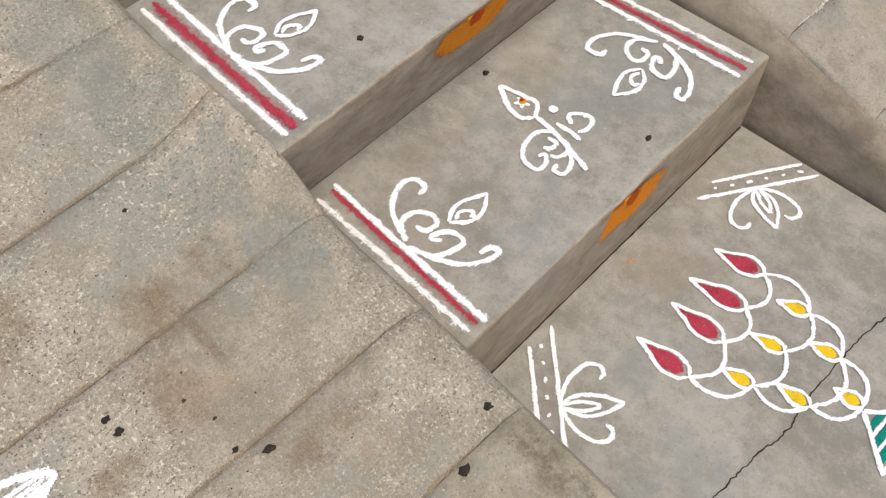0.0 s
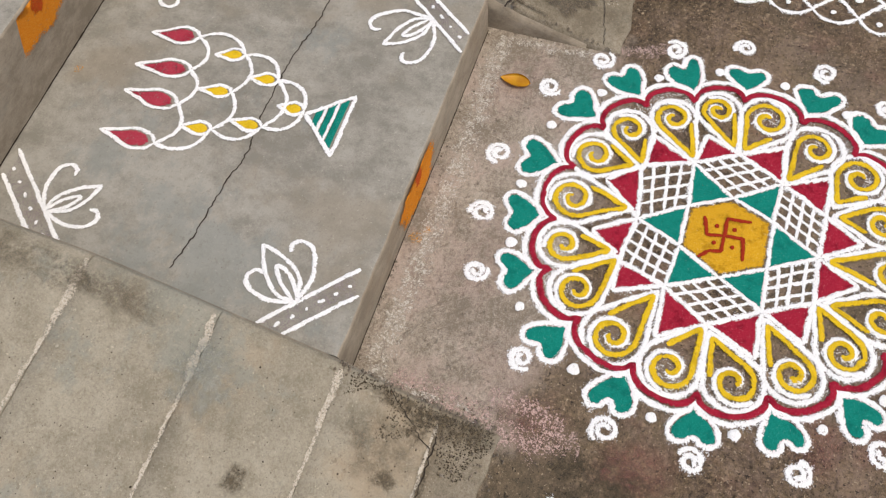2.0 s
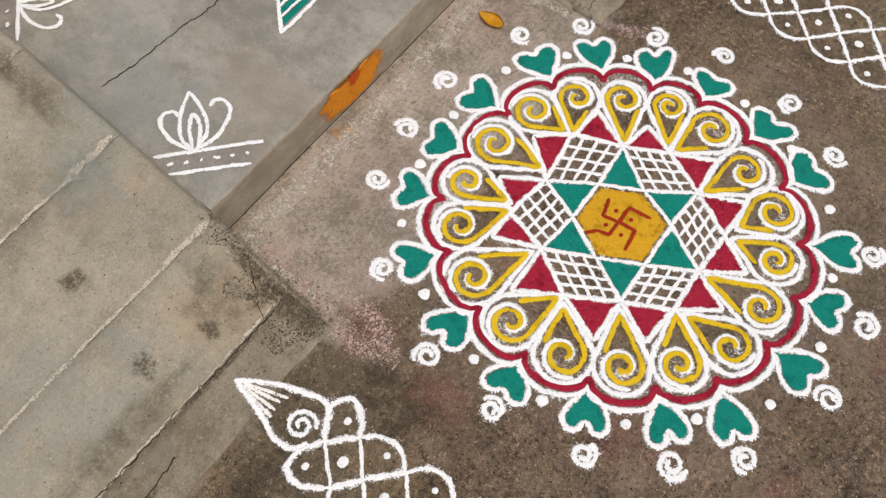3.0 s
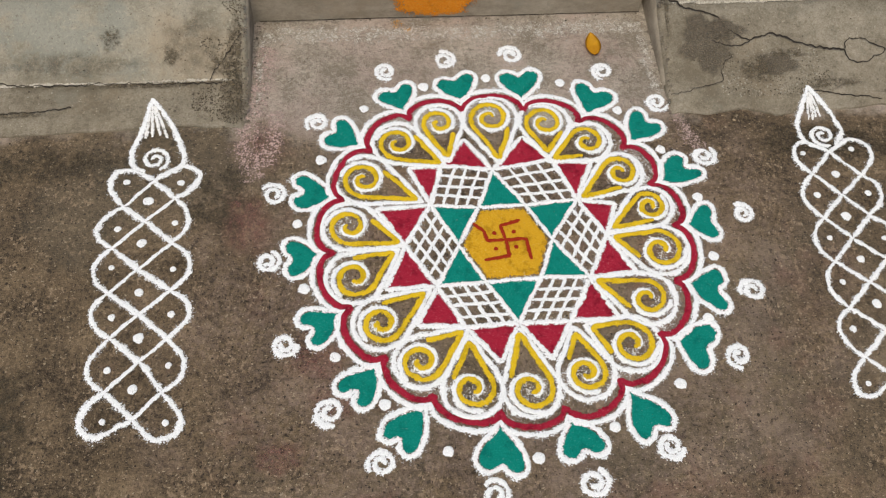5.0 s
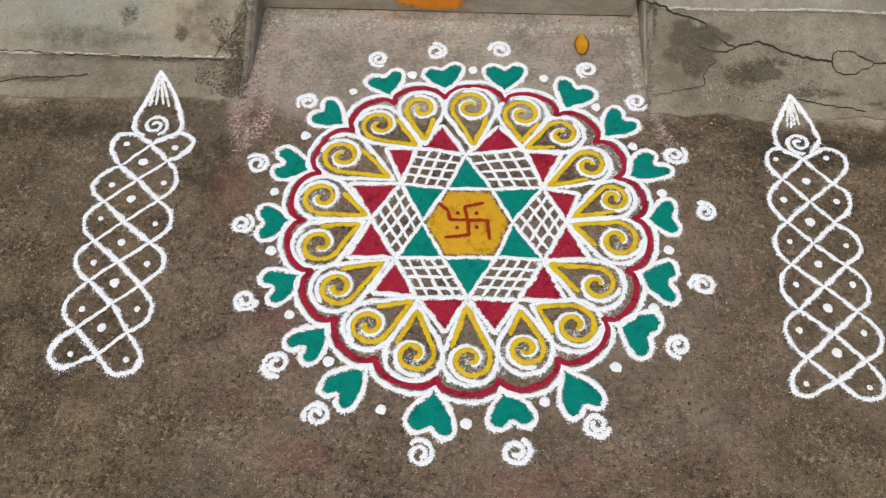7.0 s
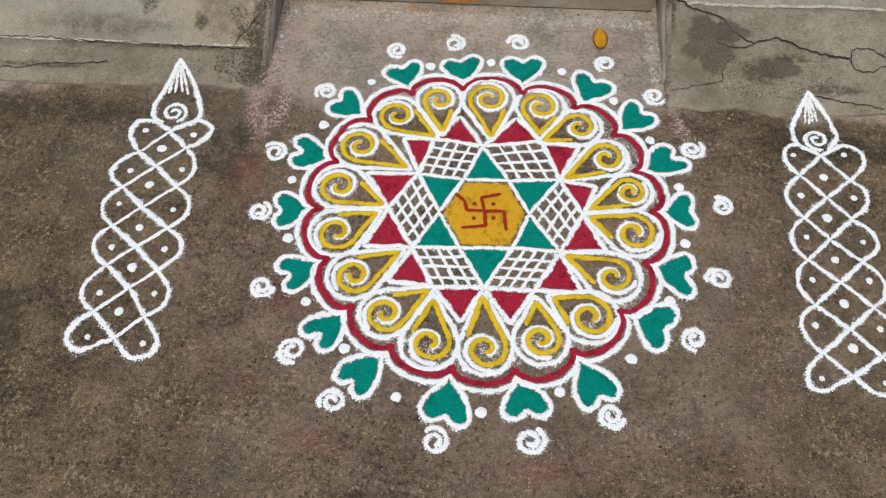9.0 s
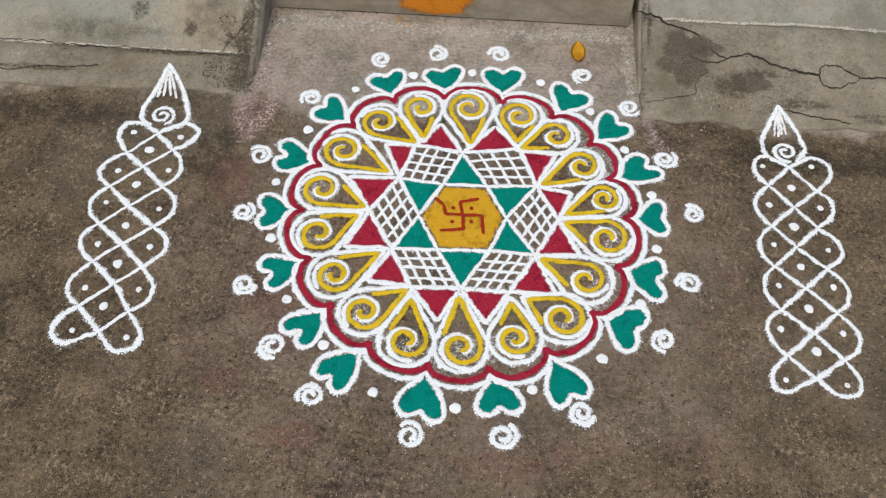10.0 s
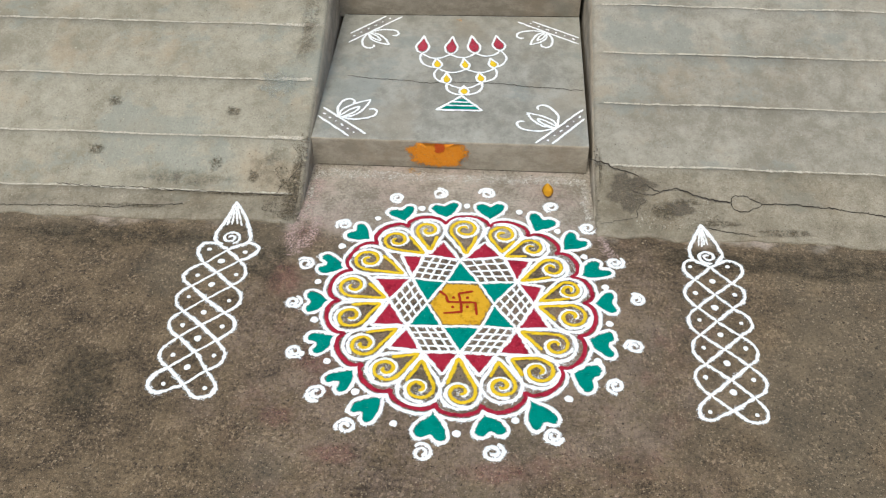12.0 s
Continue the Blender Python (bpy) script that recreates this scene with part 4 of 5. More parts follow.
pillar_drawing(
    "tall white knotted powder column with a flame on the ground",
    ((0.637, 0.159), (0.636, 0.061), (0.628, -0.032), (0.633, -0.122), (0.635, -0.214), (0.627, -0.303)),
    ((0.592, 0.109), (0.588, 0.013), (0.582, -0.079), (0.583, -0.170), (0.583, -0.262)),
    ((0.686, 0.103), (0.675, 0.015), (0.679, -0.077), (0.683, -0.169), (0.681, -0.264)),
    ((0.562, 0.062), (0.559, -0.032), (0.558, -0.122), (0.553, -0.211)),
    ((0.711, 0.062), (0.712, -0.032), (0.710, -0.125), (0.714, -0.220)),
    (((0.595, 0.183), (0.574, 0.172), (0.571, 0.142)), ((0.686, 0.186), (0.716, 0.166), (0.712, 0.132)),
     ((0.555, -0.293), (0.553, -0.324), (0.578, -0.331), (0.605, -0.315)), ((0.701, -0.300), (0.693, -0.328), (0.663, -0.333), (0.641, -0.316))),
    ((0.636, 0.106), (0.629, 0.014), (0.630, -0.076), (0.632, -0.165), (0.634, -0.251)),
    ((0.586, 0.156), (0.588, 0.062), (0.586, -0.030), (0.584, -0.120), (0.577, -0.210), (0.574, -0.310)),
    ((0.682, 0.162), (0.685, 0.062), (0.686, -0.035), (0.683, -0.116), (0.686, -0.211), (0.677, -0.313)),
    ((0.629, 0.307), (0.610, 0.262), (0.593, 0.227), (0.594, 0.192), (0.614, 0.169)),
    ((0.629, 0.307), (0.655, 0.262), (0.674, 0.220), (0.673, 0.200), (0.653, 0.172)),
    (0.636, 0.197), -1.7, ((0.617, 0.235), (0.626, 0.234), (0.633, 0.238), (0.642, 0.238)), 0.0088, 0.0096)


# ---- drawings on the steps ----
def corner_flower(surface, in_a, in_b, out_a, out_b, tip, ends, seed, label):
    top = thing("corner_flower", label, "rangoli", "corner flowers on the lowest step")
    A, B, P, Q, T = (Vector((*p, 0)) for p in (in_a, in_b, out_a, out_b, tip))
    bm = bmesh.new()
    fill(bm, evenly([A, B, Q, P, A], 0.006)[:-1], surface, 0.0004, seed, 0.0006, 0.1)
    part("mauve_band", bm, MAUVE, top, "thin mauve powder band")
    lines_part("band_line", [evenly([A, B]), evenly([P, Q])], WHITE, top, surface, 0.0088)
    for i in range(6):
        f = 0.1 + 0.8 * i / 5
        c = (A.lerp(B, f) + P.lerp(Q, f)) / 2
        d = (B - A).normalized() * 0.0075
        n = Vector((-d.y, d.x, 0)) * 0.75
        bm = bmesh.new()
        turn = d * (0.5 + 0.3 * math.sin(i * 2.1 + seed)) + n * 0.35 * math.sin(i * 1.3 + seed)
        stroke(bm, [c - turn, c - turn * 0.3, c + turn * 0.3, c + turn], 0.0095, surface, 0.0016, seed + i, 0.3)
        part("band_dot", bm, WHITE, top)
    along = (B - A).normalized()
    f = max(0.3, min(0.7, (T - A).dot(along) / (B - A).length))
    base = A.lerp(B, f)
    ax = (T - base)
    n = Vector((-ax.y, ax.x, 0)).normalized() * ax.length
    if n.dot(along) < 0:
        n = -n
    at = lambda u, w: base + ax * u + n * w
    petals = [[at(0, 0), at(0.3, 0.18), at(0.65, 0.16), at(1, 0)], [at(0, 0), at(0.25, -0.17), at(0.6, -0.15), at(1, 0)],
              [at(0.05, 0.04), at(0.38, 0.1), at(0.62, 0.02), at(0.35, -0.05), at(0.08, -0.03)]]
    lines_part("petal", [spline(p, 0.004) for p in petals], WHITE, top, surface, 0.0085)
    curls = []
    for end in ends:
        e = Vector((*end, 0))
        d = e - base
        out = Vector((-d.y, d.x, 0)).normalized()
        if out.dot(n) * d.dot(n) < 0:
            out = -out
        u = d.normalized()
        curls.append(spline([base, base + d * 0.42 + out * d.length * 0.20, base + d * 0.84 + out * d.length * 0.17, e, e - u * 0.006 - out * 0.016, e - u * 0.020 - out * 0.018], 0.004))
    lines_part("tendril", curls, WHITE, top, surface, 0.0088)
    return top


def swag(a, b, away, depth=0.3, n=14):
    d = b - a
    side = Vector((-d.y, d.x, 0))
    m = (a + b) / 2
    if side.dot(m - away) < 0:
        side = -side
    return [a + d * (i / n) + side * (depth * 4 * (i / n) * (1 - i / n)) for i in range(n + 1)]


def flame_shape(tip, base, width):
    ax = base - tip
    n = Vector((-ax.y, ax.x, 0)).normalized() * width
    right = [tip, tip + ax * 0.3 + n * 0.45, tip + ax * 0.6 + n, tip + ax * 0.88 + n * 0.7, base]
    left = [base, tip + ax * 0.88 - n * 0.7, tip + ax * 0.6 - n, tip + ax * 0.3 - n * 0.45]
    return right, left


def lamp_tree(surface):
    top = thing("lamp_drawing", "white powder lamp with ten flames on a green-striped foot", "rangoli")
    red = [((-0.173, 1.096), (-0.172, 0.988)), ((-0.080, 1.096), (-0.081, 0.988)), ((-0.019, 1.105), (-0.003, 0.998)), ((0.060, 1.111), (0.076, 1.018))]
    yel = [[((-0.124, 0.963), (-0.115, 0.905)), ((-0.037, 0.966), (-0.028, 0.905)), ((0.046, 0.973), (0.061, 0.917))],
           [((-0.086, 0.884), (-0.084, 0.821)), ((0.013, 0.892), (0.023, 0.834))], [((-0.031, 0.814), (-0.027, 0.763))]]
    bases = []
    for row, mat, w in [(red, PINKRED, 0.0205)] + [(r, YELLOW, 0.0140) for r in yel]:
        rb = []
        for tip, base in row:
            T, B = Vector((*tip, 0)), Vector((*base, 0))
            r, l = flame_shape(T, B, w)
            rs, ls = spline(r, 0.004), spline(l + [T], 0.004)
            ob = lines_part("flame", [rs, ls], WHITE, top, surface, 0.0082)
            c = T.lerp(B, 0.58)
            fill_part("flame_centre", [c + (p - c) * 0.80 for p in rs[:-1] + ls[:-1]], mat, ob, surface, 0.001)
            rb.append(B)
        bases.append(rb)
    away = Vector((-0.04, 1.25, 0))
    swags = [swag(a, b, away, 0.30) for a, b in zip(bases[0], bases[0][1:])]
    for k in (1, 2, 3):
        chain = [bases[k - 1][0]] + bases[k] + [bases[k - 1][-1]]
        swags += [swag(a, b, away, 0.27) for a, b in zip(chain, chain[1:])]
    for p in swags:
        lines_part("swag", [evenly(p, 0.004)], WHITE, top, surface, 0.0085)
    a, l, r = Vector((-0.033, 0.757, 0)), Vector((-0.105, 0.682, 0)), Vector((0.030, 0.684, 0))
    lines_part("foot_border", [evenly([a, l, r, a], 0.004)], WHITE, top, surface, 0.0095)
    for f0, f1 in ((0.22, 0.38), (0.48, 0.64), (0.72, 0.9)):
        fill_part("green_band", [a.lerp(l, f0), a.lerp(l, f1), a.lerp(r, f1), a.lerp(r, f0)], GREEN, top, surface, 0.0008)
    lines_part("foot_line", [evenly([a.lerp(l, f), a.lerp(r, f)], 0.004) for f in (0.43, 0.68)], WHITE, top, surface, 0.0065)
    return top


SCROLL = (
    ((0.025, 0.017), (0.051, 0.071), (0.092, 0.095), (0.116, 0.087), (0.116, 0.061), (0.098, 0.059)),
    ((0.020, 0.006), (0.040, 0.037), (0.069, 0.038), (0.085, 0.015), (0.079, -0.004), (0.056, -0.002), (0.052, 0.016)),
    ((0.016, -0.005), (0.029, -0.043), (0.056, -0.059), (0.083, -0.060), (0.082, -0.032), (0.060, -0.017), (0.051, -0.022), (0.062, -0.034)),
    ((0.023, -0.036), (0.045, -0.082), (0.079, -0.110), (0.105, -0.114), (0.103, -0.099), (0.084, -0.093)),
)
SCROLL_LEAF = (((0.093, -0.015), (0.127, -0.001), (0.177, -0.021)), ((0.177, -0.021), (0.142, -0.042), (0.115, -0.038), (0.093, -0.018)), ((0.104, -0.021), (0.119, -0.015), (0.134, -0.029), (0.124, -0.036)))


def scroll_border(surface, ox, oy, mirror, outer, inner, red, red_width, label):
    """A soft red stripe between two white ones along the end of a tread, with a scroll beside it."""
    top = thing("scroll_border", label, "rangoli", "scroll borders on the steps")
    bm = bmesh.new()
    stroke(bm, evenly(red, 0.006), red_width * 0.8, surface, 0.0008, 3.0, 0.3, halo=0.9)
    part("red_stripe", bm, PINKRED, top, "pinkish red powder stripe")
    bm = bmesh.new()
    stroke(bm, evenly(red, 0.006), red_width * 1.9, surface, 0.0005, 4.0, 0.3, thick=0.0004)
    part("red_dust", bm, RED_DUST, top, "thin red dust")
    for line, mat, width in ((outer, THIN_WHITE, 0.0115), (inner, WHITE, 0.0105)):
        bm = bmesh.new()
        stroke(bm, evenly(line, 0.006), width, surface, 0.0014, 5.0, 0.3, halo=0.9)
        part("white_stripe", bm, mat, top)
    k = -1 if mirror else 1
    put = lambda pts: [(ox + k * a, oy + b) for a, b in pts]
    for c in SCROLL:
        lines_part("scroll", [spline(put(c), 0.004)], WHITE, top, surface, 0.0115)
    lines_part("leaf", [spline(put(c), 0.004) for c in SCROLL_LEAF], WHITE, top, surface, 0.009)
    return top


MOTIF = (
    ((0.002, 0.007), (0.030, 0.026), (0.029, 0.052), (0.018, 0.103)), ((0.018, 0.103), (-0.008, 0.057), (-0.013, 0.027), (0.002, 0.007)),
    ((0.007, 0.006), (-0.001, -0.046), (-0.024, -0.134)), ((0.018, -0.029), (0.020, -0.059), (0.017, -0.084)),
    ((0.033, -0.048), (0.048, -0.032), (0.064, -0.046), (0.065, -0.067), (0.044, -0.076), (0.028, -0.068)),
    ((0.004, -0.042), (-0.019, -0.018), (-0.056, -0.024), (-0.079, -0.045), (-0.080, -0.074), (-0.062, -0.076), (-0.046, -0.062), (-0.056, -0.055)),
    ((-0.015, -0.040), (-0.016, -0.058), (-0.031, -0.060), (-0.036, -0.049)), ((-0.001, -0.065), (-0.016, -0.085), (-0.038, -0.080), (-0.040, -0.069)),
    ((-0.008, -0.075), (-0.026, -0.102), (-0.054, -0.112), (-0.062, -0.095), (-0.049, -0.089)),
)


def step_motif(surface, ox, oy):
    top = thing("sprig_drawing", "white powder sprig with an amber bud on the step", "rangoli")
    for c in MOTIF:
        lines_part("sprig_line", [spline([(ox + a, oy + b) for a, b in c], 0.004)], WHITE, top, surface, 0.0105)
    bm = bmesh.new()
    dot(bm, ox + 0.039, oy - 0.004, 0.010, surface)
    part("dot", bm, WHITE, top)
    bm = bmesh.new()
    pts = []
    for i in range(30):
        a = i / 30 * math.tau
        r = 0.0115 + 0.004 * math.cos(5 * a)
        pts.append((ox + 0.015 + r * math.cos(a), oy + 0.047 + r * 1.15 * math.sin(a)))
    fill(bm, pts, surface, 0.001)
    part("bud_petals", bm, WHITE, top)
    bm = bmesh.new()
    dot(bm, ox + 0.0165, oy + 0.046, 0.0078, surface, 0.0022)
    part("bud_centre", bm, AMBER, top, "amber powder bud")
    bm = bmesh.new()
    dot(bm, ox + 0.016, oy + 0.049, 0.0045, surface, 0.0036)
    part("bud_spot", bm, SIGN, top)
    return top


def flame_drawing():
    """The flame of one more column, drawn on the ramp."""
    top = thing("flame_drawing", "white powder flame drawn on the cement ramp", "rangoli")
    s = drawing_ground
    tip = (-0.977, 1.398)
    for via in (((-1.000, 1.416), (-1.040, 1.432), (-1.085, 1.430), (-1.12, 1.405)), ((-1.000, 1.388), (-1.045, 1.368), (-1.09, 1.366), (-1.12, 1.39))):
        lines_part("flame", [spline([tip, *via], 0.005)], WHITE, top, s, 0.0115)
    for y in (1.385, 1.394, 1.404, 1.414):
        lines_part("flame_ray", [evenly([(-0.992, 0.6 * y + 0.4 * 1.398), (-1.055, y)])], THIN_WHITE, top, s, 0.009)
    lines_part("flame_coil", [evenly(curl(Vector((-1.092, 1.398, 0)), 0.024, 0.004, -1.2, 1.6, 44), 0.004)], WHITE, top, s, 0.0088)


flame_drawing()
T1, T2, T3 = (flat(z + 0.0006) for z in TREADS[:3])
lamp_tree(T1)
corner_flower(T1, (-0.439, 0.674), (-0.298, 0.551), (-0.448, 0.631), (-0.344, 0.537), (-0.303, 0.722), ((-0.366, 0.722), (-0.279, 0.660)), 1.0, "white powder flower on a dotted corner band")
corner_flower(T1, (0.325, 0.707), (0.185, 0.535), (0.328, 0.660), (0.231, 0.535), (0.160, 0.682), ((0.205, 0.722), (0.132, 0.622)), 2.0, "white powder flower on a dotted corner band")
corner_flower(T1, (-0.255, 1.212), (-0.415, 1.038), (-0.310, 1.212), (-0.415, 1.095), (-0.280, 1.032), ((-0.258, 1.108), (-0.345, 1.008)), 3.0, "white powder flower on a dotted corner band")
corner_flower(T1, (0.130, 1.200), (0.328, 1.071), (0.180, 1.205), (0.329, 1.110), (0.172, 1.057), ((0.127, 1.112), (0.224, 1.046)), 4.0, "white powder flower on a dotted corner band")
BORDER = "red stripe edged in white with a white scroll along the step"
scroll_border(T2, -0.408, 1.402, False, ((-0.428, 1.575), (-0.435, 1.22)), ((-0.389, 1.578), (-0.405, 1.215)), ((-0.399, 1.572), (-0.417, 1.222)), 0.0105, BORDER)
scroll_border(T2, 0.250, 1.395, True, ((0.275, 1.56), (0.300, 1.245)), ((0.244, 1.56), (0.257, 1.242)), ((0.260, 1.56), (0.280, 1.245)), 0.0115, BORDER)
scroll_border(T3, -0.433, 1.755, False, ((-0.449, 1.95), (-0.461, 1.558)), ((-0.403, 1.95), (-0.421, 1.562)), ((-0.427, 1.95), (-0.443, 1.562)), 0.0175, BORDER)
step_motif(T2, -0.060, 1.431)


def turmeric_mark(step, x, y, z, wide, tall, seed, low):
    """A smear of orange paste with a red spot on a riser."""
    for name, mat, cx, cz, a, b, lift in (("turmeric_smear", TURMERIC, x, z, wide, tall, 0.003), ("kumkum_spot", KUMKUM, x + 0.004, z + tall * 0.35, wide * 0.2, tall * 0.42, 0.004)):
        bm = bmesh.new()
        rim = bm.verts.layers.float.new("rim")
        rings = []
        for k in (1.0, 0.75, 0.4):
            ring = []
            for i in range(36):
                t = i / 36 * math.tau
                q = k * (1 + 0.22 * noise.noise((math.cos(t) * 2, math.sin(t) * 2, seed)))
                zz = max(low + 0.002, min(cz + b * math.sin(t) * q, y[1]))
                v = bm.verts.new((cx + a * math.cos(t) * q, y[0] + LEANS[steps.index(step)] * (y[1] - zz) / (y[1] - low) - lift, zz))
                v[rim] = {1.0: 1.0, 0.75: 0.45, 0.4: 0.0}[k]
                ring.append(v)
            rings.append(ring)
        for r0, r1 in zip(rings, rings[1:]):
            for i in range(36):
                bm.faces.new((r0[i], r0[(i + 1) % 36], r1[(i + 1) % 36], r1[i]))
        bm.faces.new(rings[-1])
        bmesh.ops.recalc_face_normals(bm, faces=bm.faces)
        part(name, bm, mat, step, "orange turmeric smear" if mat is TURMERIC else "red spot")


turmeric_mark(steps[0], -0.090, (FRONTS[0], 0.090), 0.056, 0.104, 0.058, 1.0, 0.0)
turmeric_mark(steps[1], -0.064, (FRONTS[1], 0.278), 0.240, 0.112, 0.056, 2.0, 0.095)
turmeric_mark(steps[2], -0.078, (FRONTS[2], 0.468), 0.434, 0.105, 0.054, 3.0, 0.285)
for step, x, y, r, surf in ((steps[0], -0.165, 0.508, 0.016, flat(0.002)), (steps[0], -0.145, 0.495, 0.010, flat(0.002)), (steps[1], -0.063, 1.200, 0.011, T1)):
    bm = bmesh.new()
    dot(bm, x, y, r, surf, 0.001, x * 9)
    part("turmeric_drip", bm, DRIP, step, "faint orange drip")


# ---- small loose things ----
def fallen_leaf(x, y, z, length, width, turn):
    bm = bmesh.new()
    n, m = 16, 6
    rows = []
    for i in range(n + 1):
        f = i / n
        w = width * math.sin(math.pi * f ** 0.8) ** 0.8 * 0.5 + 0.0006
        row = []
        for j in range(m + 1):
            g = j / m * 2 - 1
            row.append(bm.verts.new((w * g, (f - 0.5) * length, 0.0015 + 0.006 * g * g * math.sin(math.pi * f) + 0.004 * (2 * f - 1) ** 2)))
        rows.append(row)
    for r0, r1 in zip(rows, rows[1:]):
        for j in range(m):
            bm.faces.new((r0[j], r0[j + 1], r1[j + 1], r1[j]))
    bmesh.ops.solidify(bm, geom=bm.faces[:], thickness=0.0008)
    ob = part("fallen_leaf", bm, LEAF)
    ob.matrix_world = pose(x, y, z, 0, 0, turn)
    tagged(ob, "small yellow fallen leaf lying by the steps", "leaf")


fallen_leaf(0.224, 0.439, 0.003, 0.060, 0.030, 0)


def crumb(x, y, z, size, seed):
    bm = bmesh.new()
    bmesh.ops.create_icosphere(bm, subdivisions=2, radius=size)
    for v in bm.verts:
        k = 1 + 0.9 * noise.noise(v.co * (1.7 / size) + Vector((seed * 3.7, 0, 0)))
        v.co = Vector((v.co.x * k * 1.2, v.co.y * k, max(v.co.z * k * 0.5, -size * 0.3)))
    ob = part("dirt_crumb", bm, DARK)
    ob.location = (x, y, z)
    tagged(ob, "small dark crumb of dirt on the cement", "dirt", "dark crumbs on the cement")


for i, (x, y, size) in enumerate(((-0.511, 1.109, 0.0055), (-0.595, 1.072, 0.0068), (-0.767, 1.251, 0.0055), (-0.799, 1.278, 0.0038), (-0.892, 1.391, 0.0055), (-0.894, 1.415, 0.0050), (-0.583, 1.763, 0.003), (-0.698, 1.636, 0.003), (-0.807, 1.370, 0.0025), (-0.792, 1.326, 0.0025))):
    crumb(x, y, ramp_z(y) + size * 0.25, size, i)
for i, (x, y, z, size) in enumerate(((0.039, 1.269, 0.285, 0.005), (-0.035, 1.575, 0.285, 0.005), (-0.251, 1.635, 0.476, 0.005))):
    crumb(x, y, z + size * 0.25, size, i + 9.0)


def grit(seed):
    """Loose grit and crumbled cement in the corners by the steps."""
    rnd = random.Random(seed)
    verts, faces = [], []
    def spot():
        k = rnd.random()
        if k < 0.5:
            y = rnd.uniform(0.27, 0.53)
            return rnd.gauss(-0.452, 0.014), y
        if k < 0.75:
            return rnd.gauss(-0.50, 0.05), rnd.gauss(0.30, 0.03)
        if k < 0.9:
            return rnd.gauss(0.352, 0.006), rnd.uniform(0.28, 0.54)
        return rnd.uniform(-0.44, 0.33), 0.526 - abs(rnd.gauss(0, 0.008))
    for _ in range(520):
        x, y = spot()
        r = rnd.uniform(0.0012, 0.0042)
        z = drawing_ground(x, y)
        base = len(verts)
        for i in range(5):
            a = i / 5 * math.tau + rnd.random()
            verts.append((x + r * math.cos(a), y + r * math.sin(a) * rnd.uniform(0.6, 1.0), z - 0.001))
        verts.append((x + rnd.uniform(-0.3, 0.3) * r, y, z + r * rnd.uniform(0.5, 0.9)))
        faces += [(base + i, base + (i + 1) % 5, base + 5) for i in range(5)]
    me = bpy.data.meshes.new("loose_grit")
    me.from_pydata(verts, [], faces)
    me.materials.append(GRIT)
    tagged(new("loose_grit", me), "loose cement grit along the foot of the steps", "grit", kind="stuff")


grit(5)


def scattered(name, label, count, x0, x1, y0, y1, height, material, small, large, seed, keep):
    """Tiny loose grains on a surface, each a little faceted stone."""
    rnd = random.Random(seed)
    verts, faces = [], []
    made = 0
    while made < count:
        x, y = rnd.uniform(x0, x1), rnd.uniform(y0, y1)
        if not keep(x, y) or noise.noise((x * 4, y * 4, seed)) < rnd.uniform(-0.5, 0.25):
            continue
        made += 1
        r = rnd.uniform(small, large) * (0.6 + 0.8 * rnd.random() ** 3)
        z, turn, flat_by = height(x, y), rnd.random() * math.tau, rnd.uniform(0.5, 1.0)
        base = len(verts)
        for i in range(5):
            a = i / 5 * math.tau
            u, v = r * math.cos(a) * rnd.uniform(0.7, 1.2), r * math.sin(a) * flat_by
            verts.append((x + u * math.cos(turn) - v * math.sin(turn), y + u * math.sin(turn) + v * math.cos(turn), z - 0.0006))
        verts.append((x, y, z + r * rnd.uniform(0.3, 0.7)))
        faces += [(base + i, base + (i + 1) % 5, base + 5) for i in range(5)]
    me = bpy.data.meshes.new(name)
    me.from_pydata(verts, [], faces)
    me.materials.append(material)
    tagged(new(name, me), label, "grit", kind="stuff")


def off_drawing(x, y):
    return x * x + y * y > 0.222 and abs(abs(x) - 0.63) > 0.105


CLOD = plain("dark_clod", (0.022, 0.015, 0.009), 1.0, 200.0, (0.05, 0.036, 0.022))
SOIL = plain("brown_soil", (0.040, 0.030, 0.018), 1.0, 200.0, (0.085, 0.064, 0.04))
PALE = plain("pale_grain", (0.34, 0.27, 0.18), 0.95, 200.0, (0.20, 0.145, 0.09))
scattered("dark_soil_crumbs", "dark soil crumbs scattered over the brown ground", 7500, -1.7, 1.6, -1.1, 0.25, ground_z, CLOD, 0.0012, 0.0034, 3, off_drawing)
scattered("pale_grains", "pale sand grains scattered over the brown ground", 8500, -1.7, 1.6, -1.1, 0.25, ground_z, PALE, 0.0010, 0.0032, 4, off_drawing)
scattered("ramp_specks", "dark specks scattered over the cement ramp", 2200, -1.6, -0.50, 0.32, 2.0, lambda x, y: ramp_z(y, x) + 0.0016, CLOD, 0.0007, 0.0017, 6, lambda x, y: True)
scattered("ramp_grains", "pale sand grains scattered over the cement ramp", 2600, -1.6, -0.50, 0.32, 2.0, lambda x, y: ramp_z(y, x) + 0.0016, GAP, 0.0008, 0.0022, 7, lambda x, y: True)
scattered("ramp_specks", "dark specks scattered over the cement ramp", 700, 0.37, 1.5, 0.30, 1.3, lambda x, y: ramp_z(y, x) + 0.0012, CLOD, 0.0008, 0.0016, 8, lambda x, y: True)
scattered("corner_grime", "dark grime crumbs packed into the corner of the ramp", 1500, -0.56, -0.465, 0.27, 0.50, lambda x, y: ramp_z(y, x) + 0.002, SOIL, 0.0008, 0.0019, 9, lambda x, y: noise.noise((x * 14, y * 14, 2.0)) + (x + 0.53) * 9 > 0.1)
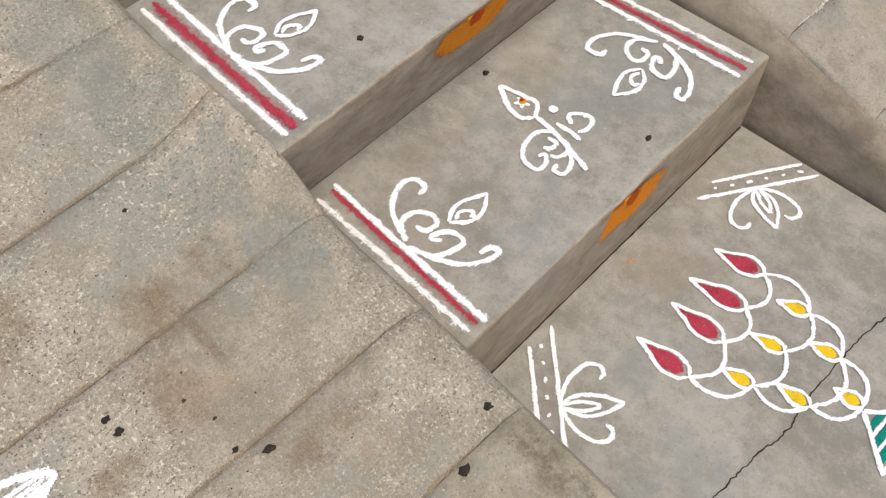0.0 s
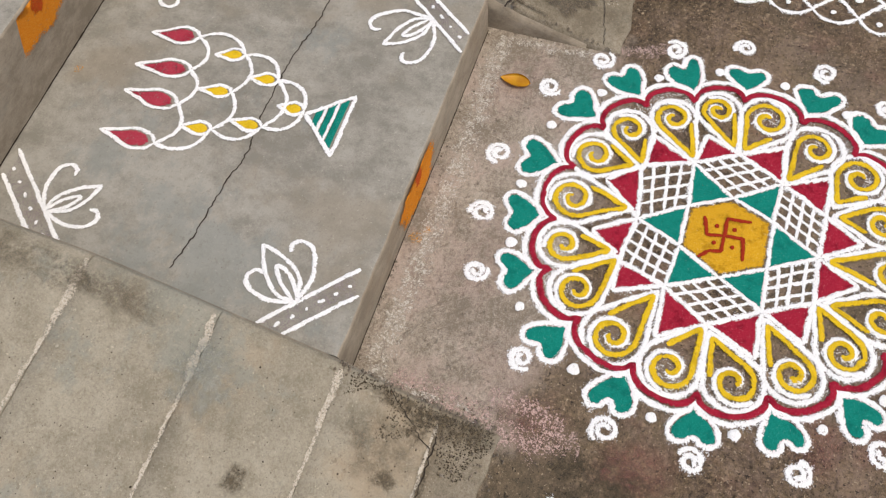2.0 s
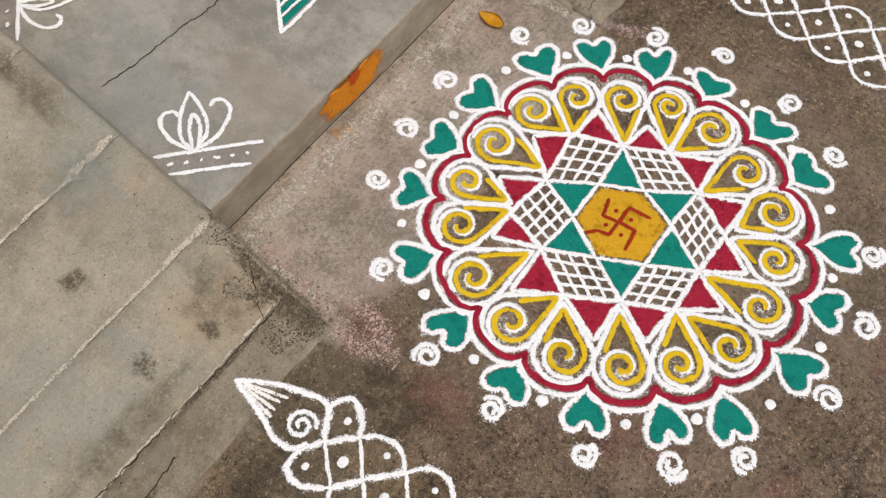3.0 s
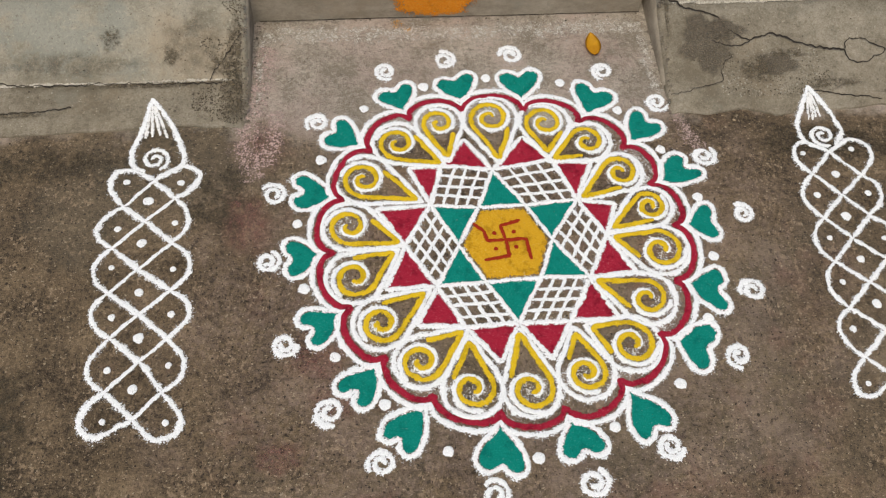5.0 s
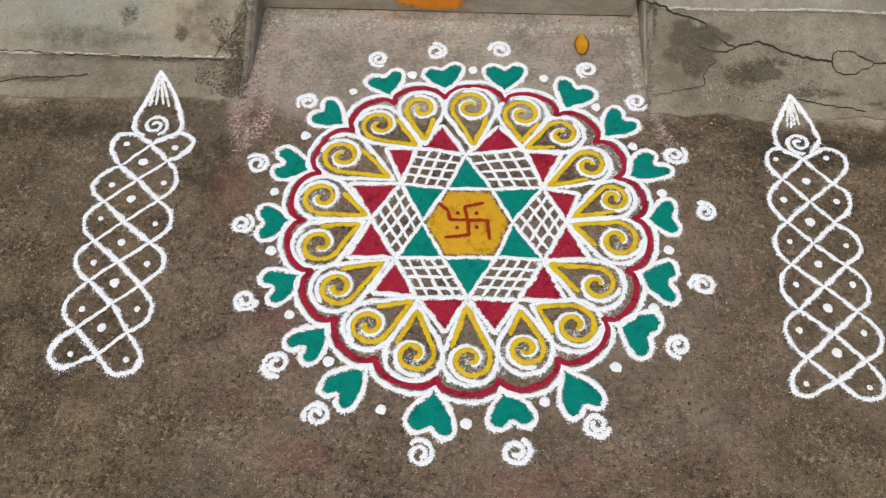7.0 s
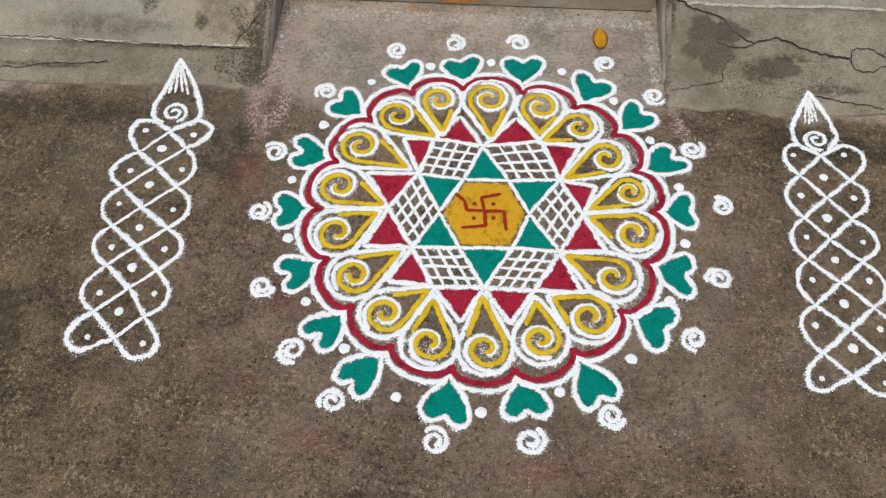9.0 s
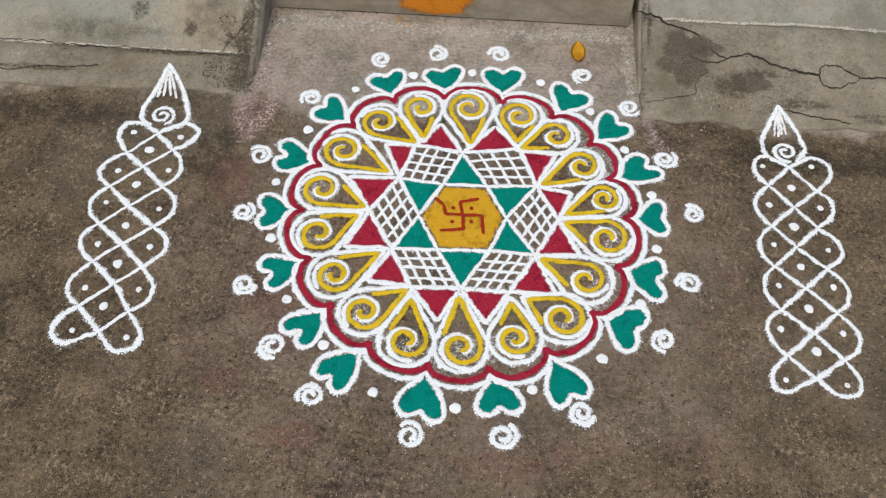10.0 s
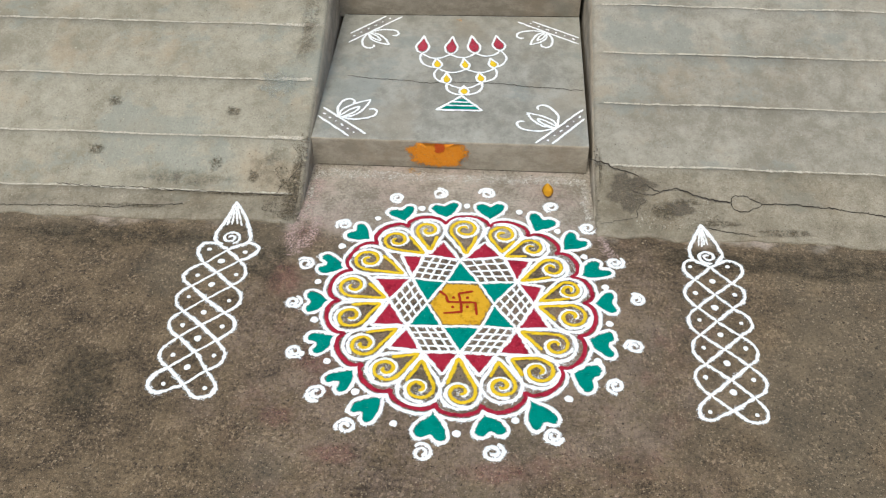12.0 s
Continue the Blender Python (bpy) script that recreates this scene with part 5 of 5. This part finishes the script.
scattered("foot_grains", "pale grains of broken cement on the foot of the ramp", 500, 0.46, 0.66, 0.29, 0.385, lambda x, y: ramp_z(y, x) + 0.002, GAP, 0.0010, 0.0024, 10, lambda x, y: True)
scattered("foot_grime", "dark grime crumbs on the foot of the ramp", 500, 0.46, 0.68, 0.29, 0.39, lambda x, y: ramp_z(y, x) + 0.002, SOIL, 0.0008, 0.0018, 11, lambda x, y: True)
PINK_LIME = powder("pinkish_lime", (0.33, 0.225, 0.195), (0.52, 0.41, 0.37), 1.5)
for line, width in (([(-0.425, 0.46), (-0.44, 0.34), (-0.46, 0.24), (-0.44, 0.14)], 0.065), ([(-0.40, 0.30), (-0.41, 0.22), (-0.43, 0.17)], 0.05), ([(0.36, 0.26), (0.38, 0.20), (0.40, 0.17)], 0.04)):
    bm = bmesh.new()
    stroke(bm, spline(line, 0.008), width, ground_z, 0.0009, 6.0, 0.4, thick=0.0005)
    part("trodden_powder", bm, PINK_LIME, ground, "pinkish powder trodden into the cement")
for line, width in (([(-0.42, 0.49), (-0.1, 0.485), (0.32, 0.49)], 0.055), ([(-0.425, 0.50), (-0.435, 0.40), (-0.445, 0.29)], 0.035), ([(0.325, 0.50), (0.328, 0.40), (0.335, 0.30)], 0.03)):
    bm = bmesh.new()
    stroke(bm, spline(line, 0.008), width, ground_z, 0.0008, 4.0, 0.35, thick=0.0006)
    part("scraped_lime", bm, LIME, ground, "faint scraped lime")


def ground_stain(cx, cy, rx, ry, seed, material, name, label):
    """A stain soaked into the ground, with a ragged outline."""
    pts = []
    for i in range(72):
        a = i / 72 * math.tau
        q = 1 + 0.4 * noise.noise((math.cos(a) * 1.5, math.sin(a) * 1.5, seed)) + 0.2 * noise.noise((math.cos(a) * 6, math.sin(a) * 6, seed))
        pts.append((cx + rx * q * math.cos(a), cy + ry * q * math.sin(a)))
    bm = bmesh.new()
    fill(bm, pts, ground_z, 0.0006, seed, 0.0002, 0.5)
    part(name, bm, material, ground, label)


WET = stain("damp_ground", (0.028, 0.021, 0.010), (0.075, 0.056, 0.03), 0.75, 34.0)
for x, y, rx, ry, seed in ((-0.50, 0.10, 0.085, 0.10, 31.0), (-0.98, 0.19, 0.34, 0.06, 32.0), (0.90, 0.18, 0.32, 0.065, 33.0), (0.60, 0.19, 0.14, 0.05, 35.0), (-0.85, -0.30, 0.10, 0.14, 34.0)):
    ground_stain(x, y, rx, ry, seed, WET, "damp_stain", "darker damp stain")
SPILL = stain("spilled_pink_powder", (0.20, 0.055, 0.05), (0.27, 0.13, 0.105), 0.42, 70.0)
for x, y, rx, ry, seed in ((-0.325, -0.21, 0.065, 0.06, 41.0), (-0.391, -0.379, 0.045, 0.036, 42.0), (-0.25, -0.47, 0.07, 0.03, 45.0), (0.10, -0.50, 0.10, 0.03, 46.0), (-0.46, 0.06, 0.05, 0.09, 47.0), (-0.30, -0.29, 0.05, 0.04, 43.0), (-0.43, 0.22, 0.06, 0.07, 44.0)):
    ground_stain(x, y, rx, ry, seed, SPILL, "pink_powder_stain", "pink powder trodden into the ground")
